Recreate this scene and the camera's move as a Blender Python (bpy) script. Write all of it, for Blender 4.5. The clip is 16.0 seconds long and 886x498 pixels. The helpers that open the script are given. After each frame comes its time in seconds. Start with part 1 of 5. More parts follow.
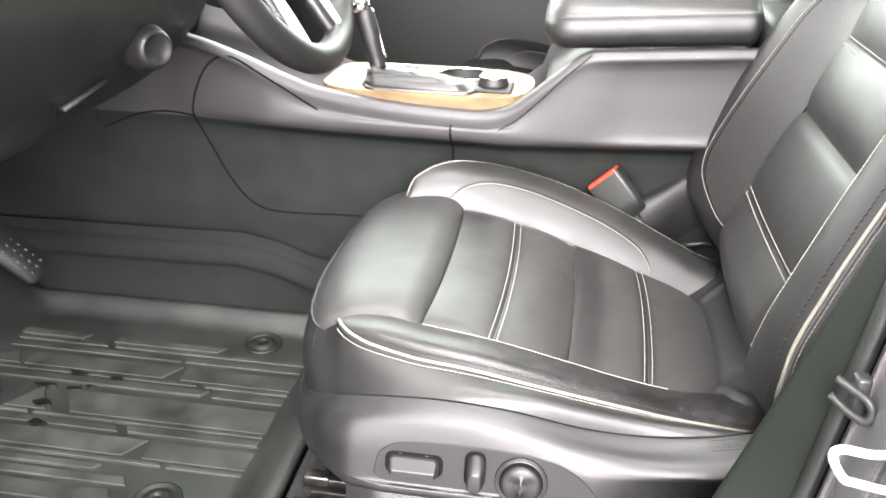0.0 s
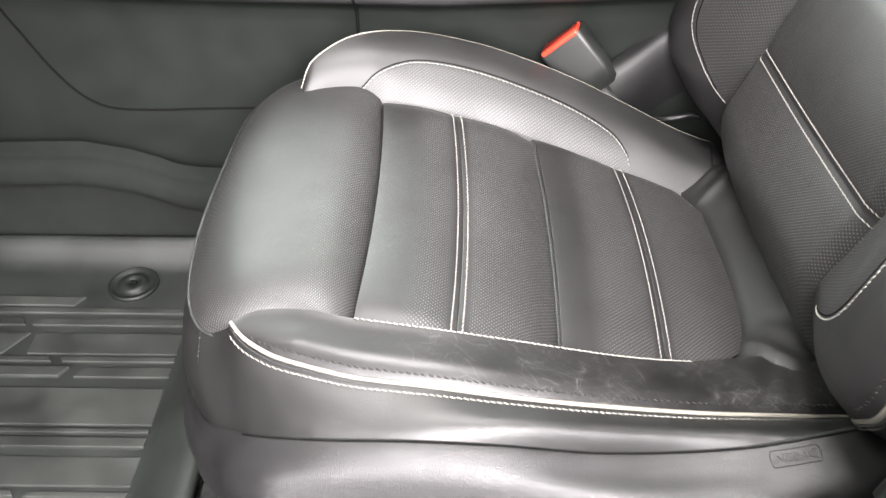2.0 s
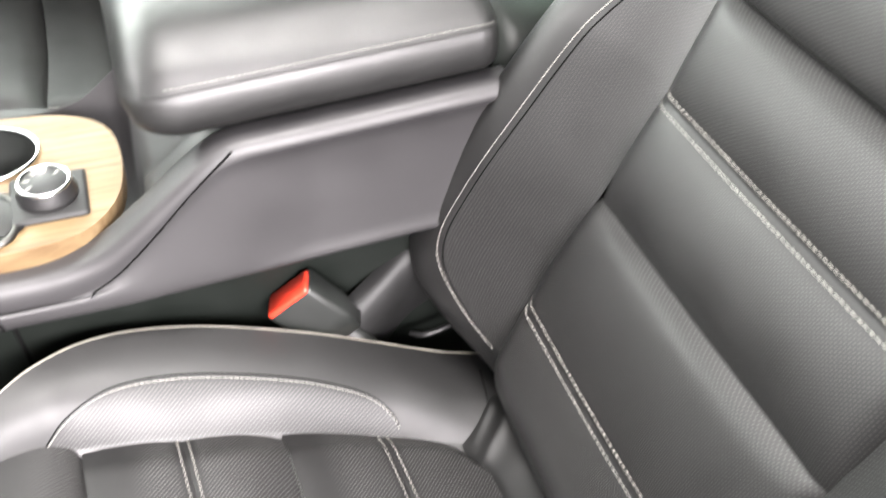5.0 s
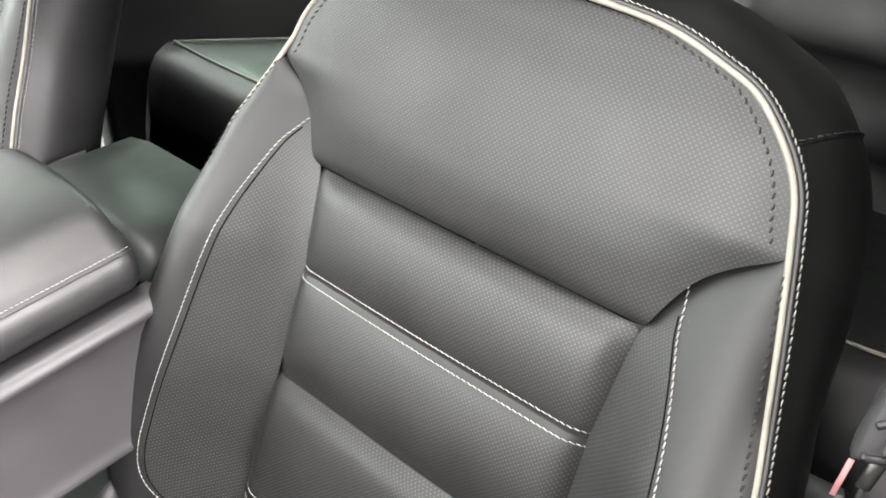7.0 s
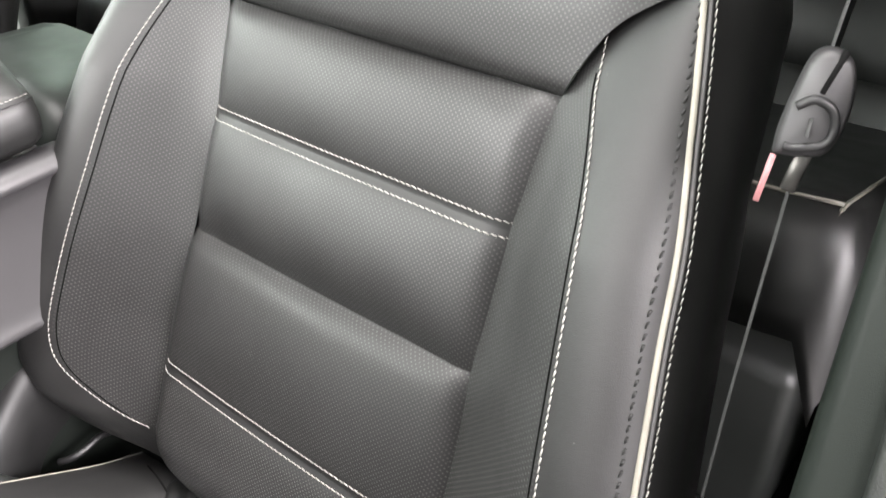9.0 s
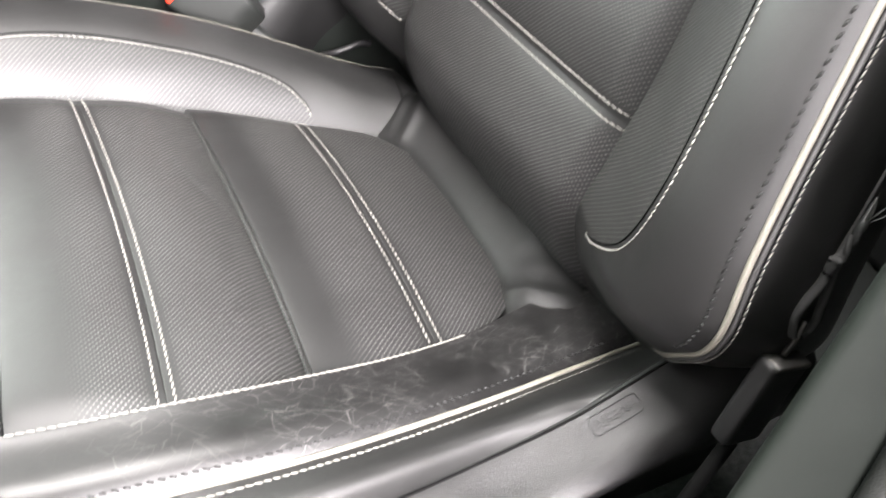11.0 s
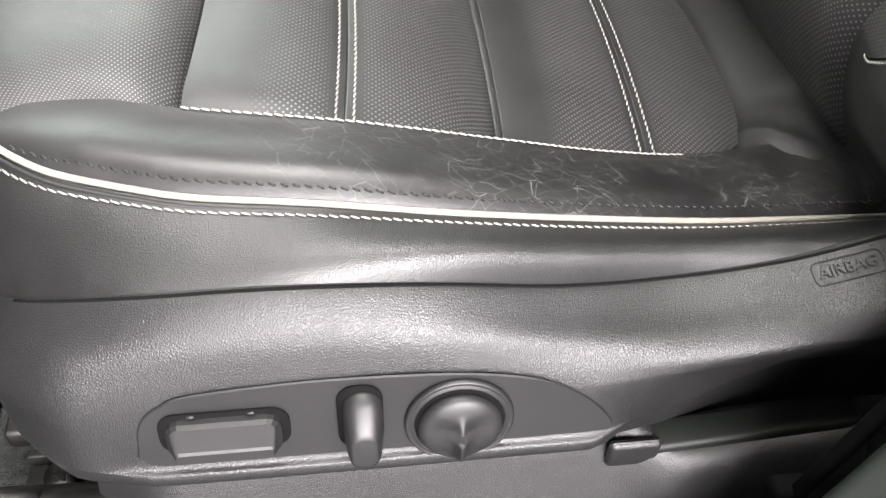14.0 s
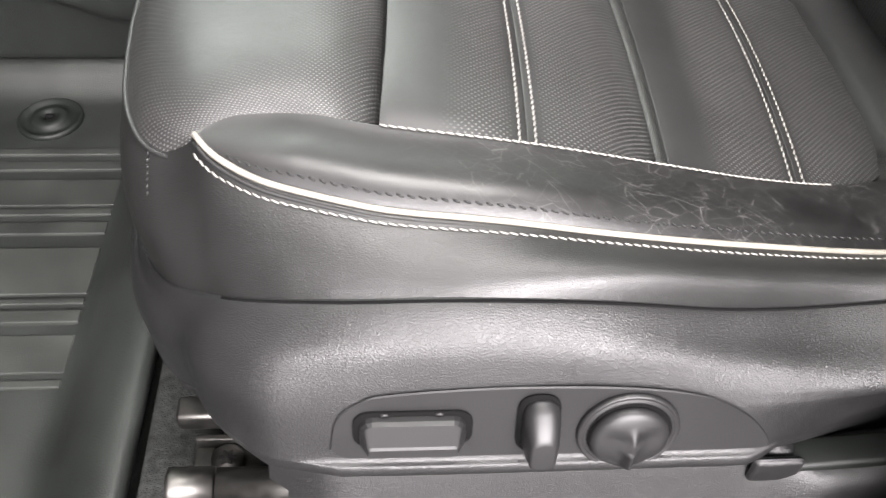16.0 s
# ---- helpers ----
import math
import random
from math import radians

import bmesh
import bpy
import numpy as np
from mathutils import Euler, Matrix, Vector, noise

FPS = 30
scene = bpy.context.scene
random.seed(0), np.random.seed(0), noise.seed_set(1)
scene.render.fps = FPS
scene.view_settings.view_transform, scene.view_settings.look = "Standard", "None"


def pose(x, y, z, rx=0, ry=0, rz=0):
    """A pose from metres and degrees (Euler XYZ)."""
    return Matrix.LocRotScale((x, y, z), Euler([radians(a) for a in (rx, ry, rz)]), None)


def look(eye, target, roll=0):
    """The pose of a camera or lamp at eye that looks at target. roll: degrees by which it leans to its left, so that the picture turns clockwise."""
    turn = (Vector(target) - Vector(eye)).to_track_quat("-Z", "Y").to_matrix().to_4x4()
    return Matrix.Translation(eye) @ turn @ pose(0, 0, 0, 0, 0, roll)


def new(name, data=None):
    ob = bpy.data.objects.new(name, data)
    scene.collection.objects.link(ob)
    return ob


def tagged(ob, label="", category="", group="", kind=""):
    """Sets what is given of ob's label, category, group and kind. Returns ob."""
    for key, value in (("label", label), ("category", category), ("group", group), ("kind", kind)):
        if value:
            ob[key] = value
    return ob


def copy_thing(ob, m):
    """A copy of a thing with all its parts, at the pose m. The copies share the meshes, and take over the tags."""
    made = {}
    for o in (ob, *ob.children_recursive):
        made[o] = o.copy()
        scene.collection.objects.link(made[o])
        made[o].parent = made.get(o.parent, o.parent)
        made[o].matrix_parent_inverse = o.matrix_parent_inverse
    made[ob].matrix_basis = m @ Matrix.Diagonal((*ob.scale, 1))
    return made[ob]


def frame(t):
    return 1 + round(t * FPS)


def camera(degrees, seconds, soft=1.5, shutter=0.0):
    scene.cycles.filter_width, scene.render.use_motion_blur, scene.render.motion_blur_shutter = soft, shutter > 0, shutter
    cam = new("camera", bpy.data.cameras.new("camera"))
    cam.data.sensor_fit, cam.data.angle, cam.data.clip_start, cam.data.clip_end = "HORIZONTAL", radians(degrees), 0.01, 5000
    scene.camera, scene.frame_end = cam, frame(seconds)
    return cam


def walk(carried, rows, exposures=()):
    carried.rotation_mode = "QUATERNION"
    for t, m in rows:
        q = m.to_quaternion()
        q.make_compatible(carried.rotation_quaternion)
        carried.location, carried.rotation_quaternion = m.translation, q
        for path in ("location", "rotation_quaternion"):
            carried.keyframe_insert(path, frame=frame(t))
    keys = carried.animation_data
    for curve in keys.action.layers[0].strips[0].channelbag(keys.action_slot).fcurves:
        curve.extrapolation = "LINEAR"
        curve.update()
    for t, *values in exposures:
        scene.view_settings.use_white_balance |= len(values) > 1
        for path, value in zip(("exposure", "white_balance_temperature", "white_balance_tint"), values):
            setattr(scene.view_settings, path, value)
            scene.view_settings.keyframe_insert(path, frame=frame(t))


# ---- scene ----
cam = camera(54.6, 16.0, shutter=0.3)
PATH = [
    (0, (-0.013, -0.982, 0.764), (-0.29, 0.806, -0.087), 1.1),
    (0.5, (-0.036, -0.863, 0.731), (-0.221, 0.869, -0.252), 0.7),
    (1, (-0.043, -0.792, 0.719), (-0.17, 0.885, -0.365), 0.7),
    (1.5, (-0.058, -0.727, 0.715), (-0.126, 0.881, -0.473), 0.8),
    (2, (-0.089, -0.651, 0.734), (-0.101, 0.916, -0.509), 0.4),
    (2.5, (-0.111, -0.576, 0.736), (-0.083, 0.954, -0.551), 0.4),
    (3, (-0.119, -0.497, 0.73), (-0.04, 0.977, -0.619), 0.5),
    (3.5, (-0.098, -0.427, 0.741), (0.057, 1.016, -0.634), 1.1),
    (4, (-0.098, -0.344, 0.786), (0.234, 1.011, -0.647), 4.6),
    (4.5, (-0.067, -0.296, 0.857), (0.346, 0.998, -0.611), 3.7),
    (5, (-0.048, -0.286, 0.909), (0.523, 1.04, -0.476), 4.0),
    (5.2, (-0.03, -0.281, 0.936), (0.606, 1.06, -0.404), 3.4),
    (7.3, (-0.05, -0.321, 0.973), (1.23, 0.749, -0.13), 0.8),
    (7.5, (-0.047, -0.328, 0.959), (1.233, 0.749, -0.137), 0.2),
    (8, (-0.047, -0.342, 0.916), (1.267, 0.707, -0.166), 0.3),
    (8.2, (-0.052, -0.348, 0.898), (1.283, 0.693, -0.169), 0.5),
    (10.3, (-0.08, -0.459, 0.722), (0.969, 0.748, -0.478), 3.5),
    (10.5, (-0.089, -0.479, 0.702), (0.852, 0.782, -0.534), 3.6),
    (11, (-0.091, -0.494, 0.648), (0.618, 0.834, -0.669), 3.5),
    (11.5, (-0.093, -0.502, 0.595), (0.439, 0.824, -0.805), 3.4),
    (12, (-0.105, -0.512, 0.536), (0.381, 0.818, -0.876), 4.2),
    (12.5, (-0.094, -0.502, 0.524), (0.317, 0.812, -0.927), 5.1),
    (13, (-0.087, -0.502, 0.52), (0.257, 0.827, -0.935), 5.1),
    (13.5, (-0.083, -0.514, 0.538), (0.163, 0.847, -0.908), 3.0),
    (14, (-0.081, -0.517, 0.541), (0.125, 0.848, -0.906), 2.8),
    (14.5, (-0.088, -0.521, 0.545), (0.082, 0.842, -0.909), 2.4),
    (15, (-0.092, -0.526, 0.547), (0.055, 0.839, -0.908), 2.1),
    (15.5, (-0.115, -0.524, 0.558), (0.016, 0.835, -0.903), 2.3),
    (16, (-0.157, -0.52, 0.566), (-0.028, 0.838, -0.897), 3.3),
]
EXPOSURE = [(0, 3.0), (1.5, 2.85), (3, 2.76), (5, 2.87), (7.3, 2.68), (8.2, 2.66), (10.3, 3.36), (11.2, 3.0), (12.2, 2.55), (14, 2.46), (16, 2.46)]
walk(cam, [(t, look(eye, target, roll)) for t, eye, target, roll in PATH], EXPOSURE)

# ---- world, lights ----
world = bpy.data.worlds.new("workshop_air")
scene.world = world
world.use_nodes = True
world.node_tree.nodes["Background"].inputs["Color"].default_value = (0.9, 0.95, 1.0, 1)
world.node_tree.nodes["Background"].inputs["Strength"].default_value = 0.05


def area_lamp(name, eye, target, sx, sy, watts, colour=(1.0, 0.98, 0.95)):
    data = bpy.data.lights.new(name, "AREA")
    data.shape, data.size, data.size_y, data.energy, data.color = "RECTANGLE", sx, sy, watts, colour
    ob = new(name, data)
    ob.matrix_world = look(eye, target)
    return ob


# Unseen lamps, placed and tinted to match highlights; no fixtures are built.
area_lamp("unseen_lamp_door_side", (0.5, -3.0, 2.3), (-0.05, -0.25, 0.2), 3.2, 0.8, 148, (1.0, 0.94, 0.955))
# Stands in for a guessed bright opening; no workshop door is built.
area_lamp("unseen_lamp_low_side", (0.0, -5.0, 1.4), (-0.2, 0.3, 0.4), 4.0, 3.0, 85, (1.0, 0.94, 0.96))
# Added lamp that shines through the roof opening onto the cushion.
area_lamp("unseen_lamp_over_roof", (0.0, -0.15, 3.3), (0.0, -0.05, 0), 1.6, 0.8, 43, (1.0, 0.96, 0.94))
area_lamp("unseen_lamp_front", (-3.2, 0.35, 1.75), (0.3, 0.1, 0.6), 2.8, 0.9, 54, (1.0, 0.99, 0.97))
# Added fill to lighten the dark rear cabin.
area_lamp("fill_lamp_rear", (2.7, 2.7, 2.4), (0.8, 0.2, 0.4), 2.4, 1.0, 24, (0.8, 1.0, 0.85))
area_lamp("unseen_lamp_passenger_side", (-1.1, 3.1, 2.4), (-0.2, 0.1, 0.3), 4.0, 2.8, 100, (0.94, 1.0, 0.945))


# ---- materials ----
HOLE = (0.11, 0.109, 0.106, 1)


def mat(name, base, rough=0.5, metal=0.0, grain=0.0, grain_size=0.001, spots=0.15, spot_size=0.05, spec=0.5, sheen=0.0, coat=0.0, wear=0.0, perf=0.0, dust=0.0, pieces=0.0):
    """Principled material with two scales of variation: fine grain relief and soft large stains."""
    m = bpy.data.materials.new(name)
    m.use_nodes = True
    nt = m.node_tree
    n, l = nt.nodes, nt.links
    b = n["Principled BSDF"]
    tc = n.new("ShaderNodeTexCoord")
    big = n.new("ShaderNodeTexNoise")
    big.inputs["Scale"].default_value, big.inputs["Detail"].default_value = 1 / spot_size, 6
    l.new(tc.outputs["Object"], big.inputs["Vector"])
    ramp = n.new("ShaderNodeMapRange")
    ramp.inputs["From Min"].default_value, ramp.inputs["From Max"].default_value = 0.3, 0.7
    ramp.inputs["To Min"].default_value, ramp.inputs["To Max"].default_value = 1 - spots, 1 + spots
    l.new(big.outputs["Fac"], ramp.inputs["Value"])
    mul = n.new("ShaderNodeVectorMath")
    mul.operation = "SCALE"
    mul.inputs[0].default_value = base
    l.new(ramp.outputs["Result"], mul.inputs["Scale"])
    shade = mul.outputs["Vector"]
    if pieces > 0:
        # each piece a little lighter or darker than its neighbours
        info = n.new("ShaderNodeObjectInfo")
        vary = n.new("ShaderNodeMapRange")
        vary.inputs["To Min"].default_value, vary.inputs["To Max"].default_value = 1 - pieces, 1 + pieces
        l.new(info.outputs["Random"], vary.inputs["Value"])
        tone = n.new("ShaderNodeVectorMath")
        tone.operation = "SCALE"
        l.new(shade, tone.inputs[0])
        l.new(vary.outputs["Result"], tone.inputs["Scale"])
        shade = tone.outputs["Vector"]
    if dust > 0:
        # sparse pale specks of lint
        cell = n.new("ShaderNodeTexVoronoi")
        cell.inputs["Scale"].default_value = 75
        l.new(tc.outputs["Object"], cell.inputs["Vector"])
        dot = n.new("ShaderNodeMapRange")
        dot.inputs["From Min"].default_value, dot.inputs["From Max"].default_value = 0.022, 0.034
        dot.inputs["To Min"].default_value, dot.inputs["To Max"].default_value = 1, 0
        l.new(cell.outputs["Distance"], dot.inputs["Value"])
        pick = n.new("ShaderNodeSeparateXYZ")
        l.new(cell.outputs["Color"], pick.inputs["Vector"])
        few = n.new("ShaderNodeMath")
        few.operation = "GREATER_THAN"
        few.inputs[1].default_value = 0.8
        l.new(pick.outputs["X"], few.inputs[0])
        speck = n.new("ShaderNodeMath")
        speck.operation = "MULTIPLY"
        l.new(dot.outputs["Result"], speck.inputs[0])
        l.new(few.outputs["Value"], speck.inputs[1])
        amt = n.new("ShaderNodeMath")
        amt.operation = "MULTIPLY"
        amt.inputs[1].default_value = dust
        l.new(speck.outputs["Value"], amt.inputs[0])
        lint = n.new("ShaderNodeMix")
        lint.data_type = "RGBA"
        lint.inputs["B"].default_value = (0.22, 0.215, 0.2, 1)
        l.new(amt.outputs["Value"], lint.inputs["Factor"])
        l.new(shade, lint.inputs["A"])
        shade = lint.outputs["Result"]
    l.new(shade, b.inputs["Base Color"])
    r2 = n.new("ShaderNodeMapRange")
    r2.inputs["From Min"].default_value, r2.inputs["From Max"].default_value = 0.3, 0.7
    r2.inputs["To Min"].default_value, r2.inputs["To Max"].default_value = max(0.02, rough - 0.06), min(1, rough + 0.06)
    l.new(big.outputs["Fac"], r2.inputs["Value"])
    l.new(r2.outputs["Result"], b.inputs["Roughness"])
    b.inputs["Metallic"].default_value = metal
    b.inputs["Specular IOR Level"].default_value = spec
    b.inputs["Sheen Weight"].default_value = sheen
    b.inputs["Coat Weight"].default_value = coat
    height = None
    if grain > 0:
        v = n.new("ShaderNodeTexVoronoi")
        # rounded pebbles with fine creases between them
        v.feature = "DISTANCE_TO_EDGE"
        v.inputs["Scale"].default_value = 1 / grain_size
        l.new(tc.outputs["Object"], v.inputs["Vector"])
        plateau = n.new("ShaderNodeMapRange")
        plateau.interpolation_type = "SMOOTHSTEP"
        plateau.inputs["From Min"].default_value, plateau.inputs["From Max"].default_value = 0.0, 0.30
        l.new(v.outputs["Distance"], plateau.inputs["Value"])
        height = plateau.outputs["Result"]
    if wear > 0:
        # fine crease lines, pale where the finish has cracked
        warp = n.new("ShaderNodeTexNoise")
        warp.inputs["Scale"].default_value, warp.inputs["Detail"].default_value = 45, 4
        l.new(tc.outputs["Object"], warp.inputs["Vector"])
        mixv = n.new("ShaderNodeVectorMath")
        mixv.operation = "MULTIPLY_ADD"
        mixv.inputs[1].default_value = (0.009, 0.009, 0.009)
        l.new(warp.outputs["Color"], mixv.inputs[0])
        l.new(tc.outputs["Object"], mixv.inputs[2])
        lines = None
        for angle, size, width in ((-0.55, (0.042, 0.0075, 0.03), 0.012), (0.35, (0.022, 0.0065, 0.02), 0.010)):
            turn = n.new("ShaderNodeMapping")
            turn.vector_type = "TEXTURE"
            turn.inputs["Rotation"].default_value = (0, 0, angle)
            turn.inputs["Scale"].default_value = size
            l.new(mixv.outputs["Vector"], turn.inputs["Vector"])
            crack = n.new("ShaderNodeTexVoronoi")
            crack.feature = "DISTANCE_TO_EDGE"
            crack.inputs["Scale"].default_value = 1
            l.new(turn.outputs["Vector"], crack.inputs["Vector"])
            thin = n.new("ShaderNodeMapRange")
            thin.inputs["From Min"].default_value, thin.inputs["From Max"].default_value = 0.0, width
            thin.inputs["To Min"].default_value, thin.inputs["To Max"].default_value = 1, 0
            l.new(crack.outputs["Distance"], thin.inputs["Value"])
            if lines is None:
                lines = thin.outputs["Result"]
            else:
                both = n.new("ShaderNodeMath")
                both.operation = "MAXIMUM"
                l.new(lines, both.inputs[0])
                l.new(thin.outputs["Result"], both.inputs[1])
                lines = both.outputs["Value"]
        where = n.new("ShaderNodeMapRange")
        where.inputs["From Min"].default_value, where.inputs["From Max"].default_value = 0.36, 0.56
        l.new(big.outputs["Fac"], where.inputs["Value"])
        # the sitter slides over the rear part only
        axes = n.new("ShaderNodeSeparateXYZ")
        l.new(tc.outputs["Object"], axes.inputs["Vector"])
        rear = n.new("ShaderNodeMapRange")
        rear.inputs["From Min"].default_value, rear.inputs["From Max"].default_value = -0.17, -0.03
        l.new(axes.outputs["X"], rear.inputs["Value"])
        spread = n.new("ShaderNodeMath")
        spread.operation = "MULTIPLY"
        l.new(where.outputs["Result"], spread.inputs[0])
        l.new(rear.outputs["Result"], spread.inputs[1])
        amount = n.new("ShaderNodeMath")
        amount.operation = "MULTIPLY"
        l.new(lines, amount.inputs[0])
        l.new(spread.outputs["Value"], amount.inputs[1])
        am2 = n.new("ShaderNodeMath")
        am2.operation = "MULTIPLY"
        am2.inputs[1].default_value = wear
        l.new(amount.outputs["Value"], am2.inputs[0])
        pale = n.new("ShaderNodeMix")
        pale.data_type = "RGBA"
        pale.inputs["B"].default_value = (0.12, 0.118, 0.114, 1)
        l.new(am2.outputs["Value"], pale.inputs["Factor"])
        l.new(shade, pale.inputs["A"])
        l.new(pale.outputs["Result"], b.inputs["Base Color"])
    if perf > 0:
        # staggered rows of punched holes where the "perf" weight is painted
        uvn = n.new("ShaderNodeUVMap")
        hole = None
        for shift in (0.0, 0.5):
            mp = n.new("ShaderNodeMapping")
            mp.inputs["Scale"].default_value = (1 / perf, 1 / perf, 1)
            mp.inputs["Location"].default_value = (shift, shift, 0)
            l.new(uvn.outputs["UV"], mp.inputs["Vector"])
            fr = n.new("ShaderNodeVectorMath")
            fr.operation = "FRACTION"
            l.new(mp.outputs["Vector"], fr.inputs[0])
            sb = n.new("ShaderNodeVectorMath")
            sb.operation = "SUBTRACT"
            sb.inputs[1].default_value = (0.5, 0.5, 0)
            l.new(fr.outputs["Vector"], sb.inputs[0])
            ln = n.new("ShaderNodeVectorMath")
            ln.operation = "LENGTH"
            l.new(sb.outputs["Vector"], ln.inputs[0])
            if hole is None:
                hole = ln.outputs["Value"]
            else:
                mn = n.new("ShaderNodeMath")
                mn.operation = "MINIMUM"
                l.new(hole, mn.inputs[0])
                l.new(ln.outputs["Value"], mn.inputs[1])
                hole = mn.outputs["Value"]
        rim = n.new("ShaderNodeMapRange")
        rim.inputs["From Min"].default_value, rim.inputs["From Max"].default_value = 0.11, 0.18
        rim.inputs["To Min"].default_value, rim.inputs["To Max"].default_value = 1, 0
        l.new(hole, rim.inputs["Value"])
        at = n.new("ShaderNodeAttribute")
        at.attribute_name = "perf"
        wt = n.new("ShaderNodeMath")
        wt.operation = "MULTIPLY"
        l.new(rim.outputs["Result"], wt.inputs[0])
        l.new(at.outputs["Fac"], wt.inputs[1])
        felt = n.new("ShaderNodeMix")
        felt.data_type = "RGBA"
        felt.inputs["B"].default_value = HOLE
        l.new(wt.outputs["Value"], felt.inputs["Factor"])
        l.new(shade, felt.inputs["A"])
        l.new(felt.outputs["Result"], b.inputs["Base Color"])
    if height is not None:
        bump = n.new("ShaderNodeBump")
        bump.inputs["Strength"].default_value = grain
        bump.inputs["Distance"].default_value = grain_size * 0.16
        l.new(height, bump.inputs["Height"])
        soft = n.new("ShaderNodeTexNoise")
        soft.inputs["Scale"].default_value, soft.inputs["Detail"].default_value = 1 / max(0.012, grain_size * 10), 2
        l.new(tc.outputs["Object"], soft.inputs["Vector"])
        wavy = n.new("ShaderNodeBump")
        wavy.inputs["Strength"].default_value = 0.05
        wavy.inputs["Distance"].default_value = 0.004
        l.new(soft.outputs["Fac"], wavy.inputs["Height"])
        l.new(wavy.outputs["Normal"], bump.inputs["Normal"])
        l.new(bump.outputs["Normal"], b.inputs["Normal"])
    return m


LEATHER = mat("black_leather", (0.0085, 0.0086, 0.0084), 0.41, spec=0.53, grain=0.36, grain_size=0.0012, spots=0.1, spot_size=0.06)
PERF = mat("perforated_leather", (0.0076, 0.0075, 0.0074), 0.5, spec=0.55, grain=0.25, grain_size=0.0011, spots=0.1, spot_size=0.06, perf=0.0038, dust=0.5)
WORN = mat("worn_black_leather", (0.008, 0.0078, 0.0078), 0.38, grain=0.2, grain_size=0.0009, spots=0.12, spot_size=0.05, wear=0.7)
PLASTIC = mat("grained_plastic", (0.0085, 0.0084, 0.0087), 0.43, spec=0.55, grain=0.5, grain_size=0.0013, spots=0.08, dust=0.5)
SMOOTH = mat("smooth_plastic", (0.0085, 0.0083, 0.0087), 0.47, spec=0.42, grain=0.1, grain_size=0.0005, spots=0.08)
TRIM = mat("soft_console_plastic", (0.0230, 0.0220, 0.0230), 0.54, spec=0.55, grain=0.08, grain_size=0.0008, spots=0.06)
PILLAR = mat("pillar_plastic", (0.0055, 0.0078, 0.006), 0.52, grain=0.25, grain_size=0.001, spots=0.06, spec=0.22)
# LOWER also carries the shade of the console side and footwell panel.
LOWER = mat("matt_black_plastic", (0.0052, 0.0068, 0.0056), 0.52, grain=0.2, grain_size=0.001, spots=0.08, spec=0.32)
DARK = mat("dark_plastic", (0.0118, 0.0132, 0.0122), 0.48, spec=0.55, grain=0.2, grain_size=0.0012)
PIPING = mat("cream_piping", (0.2, 0.188, 0.16), 0.45, grain=0.1, grain_size=0.0006, spots=0.12, spot_size=0.01)
DARKTHREAD = mat("grey_thread", (0.05, 0.05, 0.05), 0.5)
THREAD = mat("pale_thread", (0.23, 0.224, 0.206), 0.7, spots=0.2, spot_size=0.004)
# Green in LOWER, DARK, rubber and carpet colours stands for greenish cabin light.
RUBBER = mat("rubber_mat", (0.0118, 0.0136, 0.0120), 0.5, spec=0.5, grain=0.3, grain_size=0.002, spots=0.35, spot_size=0.08)
RIB = mat("ribbed_rubber", (0.0185, 0.0204, 0.0182), 0.52, spec=0.5, grain=0.3, grain_size=0.0016, spots=0.5, spot_size=0.07, pieces=0.15, dust=0.5)
CARPET = mat("carpet", (0.0108, 0.0122, 0.0111), 0.95, grain=0.9, grain_size=0.0018, spots=0.12, spot_size=0.02, spec=0.06, dust=0.35)
PADCARPET = mat("grey_carpet", (0.021, 0.022, 0.021), 0.95, grain=1.0, grain_size=0.0022, spots=0.45, spot_size=0.006, spec=0.06, dust=0.6)
METAL = mat("zinc_steel", (0.09, 0.088, 0.083), 0.45, metal=1.0, spots=0.2, spot_size=0.01)
CHROME = mat("chrome", (0.8, 0.8, 0.8), 0.12, metal=1.0, spots=0.03)
RED = mat("red_plastic", (0.6, 0.04, 0.02), 0.35, spots=0.04)
WOOD = mat("light_wood_veneer", (0.3, 0.195, 0.095), 0.5, spec=0.3, spots=0.15, spot_size=0.03)
wn, wl = WOOD.node_tree.nodes, WOOD.node_tree.links
wtc, wmp, wno, wrp, wmx = wn.new("ShaderNodeTexCoord"), wn.new("ShaderNodeMapping"), wn.new("ShaderNodeTexNoise"), wn.new("ShaderNodeMapRange"), wn.new("ShaderNodeMix")
wmp.inputs["Scale"].default_value = (9, 150, 60)
wmp.inputs["Rotation"].default_value = (0, 0, 0.04)
wno.inputs["Scale"].default_value, wno.inputs["Detail"].default_value, wno.inputs["Distortion"].default_value = 1.0, 5, 0.6
wrp.inputs["From Min"].default_value, wrp.inputs["From Max"].default_value = 0.35, 0.68
wmx.data_type = "RGBA"
wmx.inputs["A"].default_value, wmx.inputs["B"].default_value = (0.16, 0.113, 0.06, 1), (0.095, 0.059, 0.028, 1)
wl.new(wtc.outputs["Object"], wmp.inputs["Vector"])
wl.new(wmp.outputs["Vector"], wno.inputs["Vector"])
wl.new(wno.outputs["Fac"], wrp.inputs["Value"])
wl.new(wrp.outputs["Result"], wmx.inputs["Factor"])
wl.new(wmx.outputs["Result"], wn["Principled BSDF"].inputs["Base Color"])
BODY = mat("dark_body_paint", (0.085, 0.081, 0.086), 0.3, coat=0.6)
WALLP = mat("workshop_wall_paint", (0.32, 0.32, 0.31), 0.7)
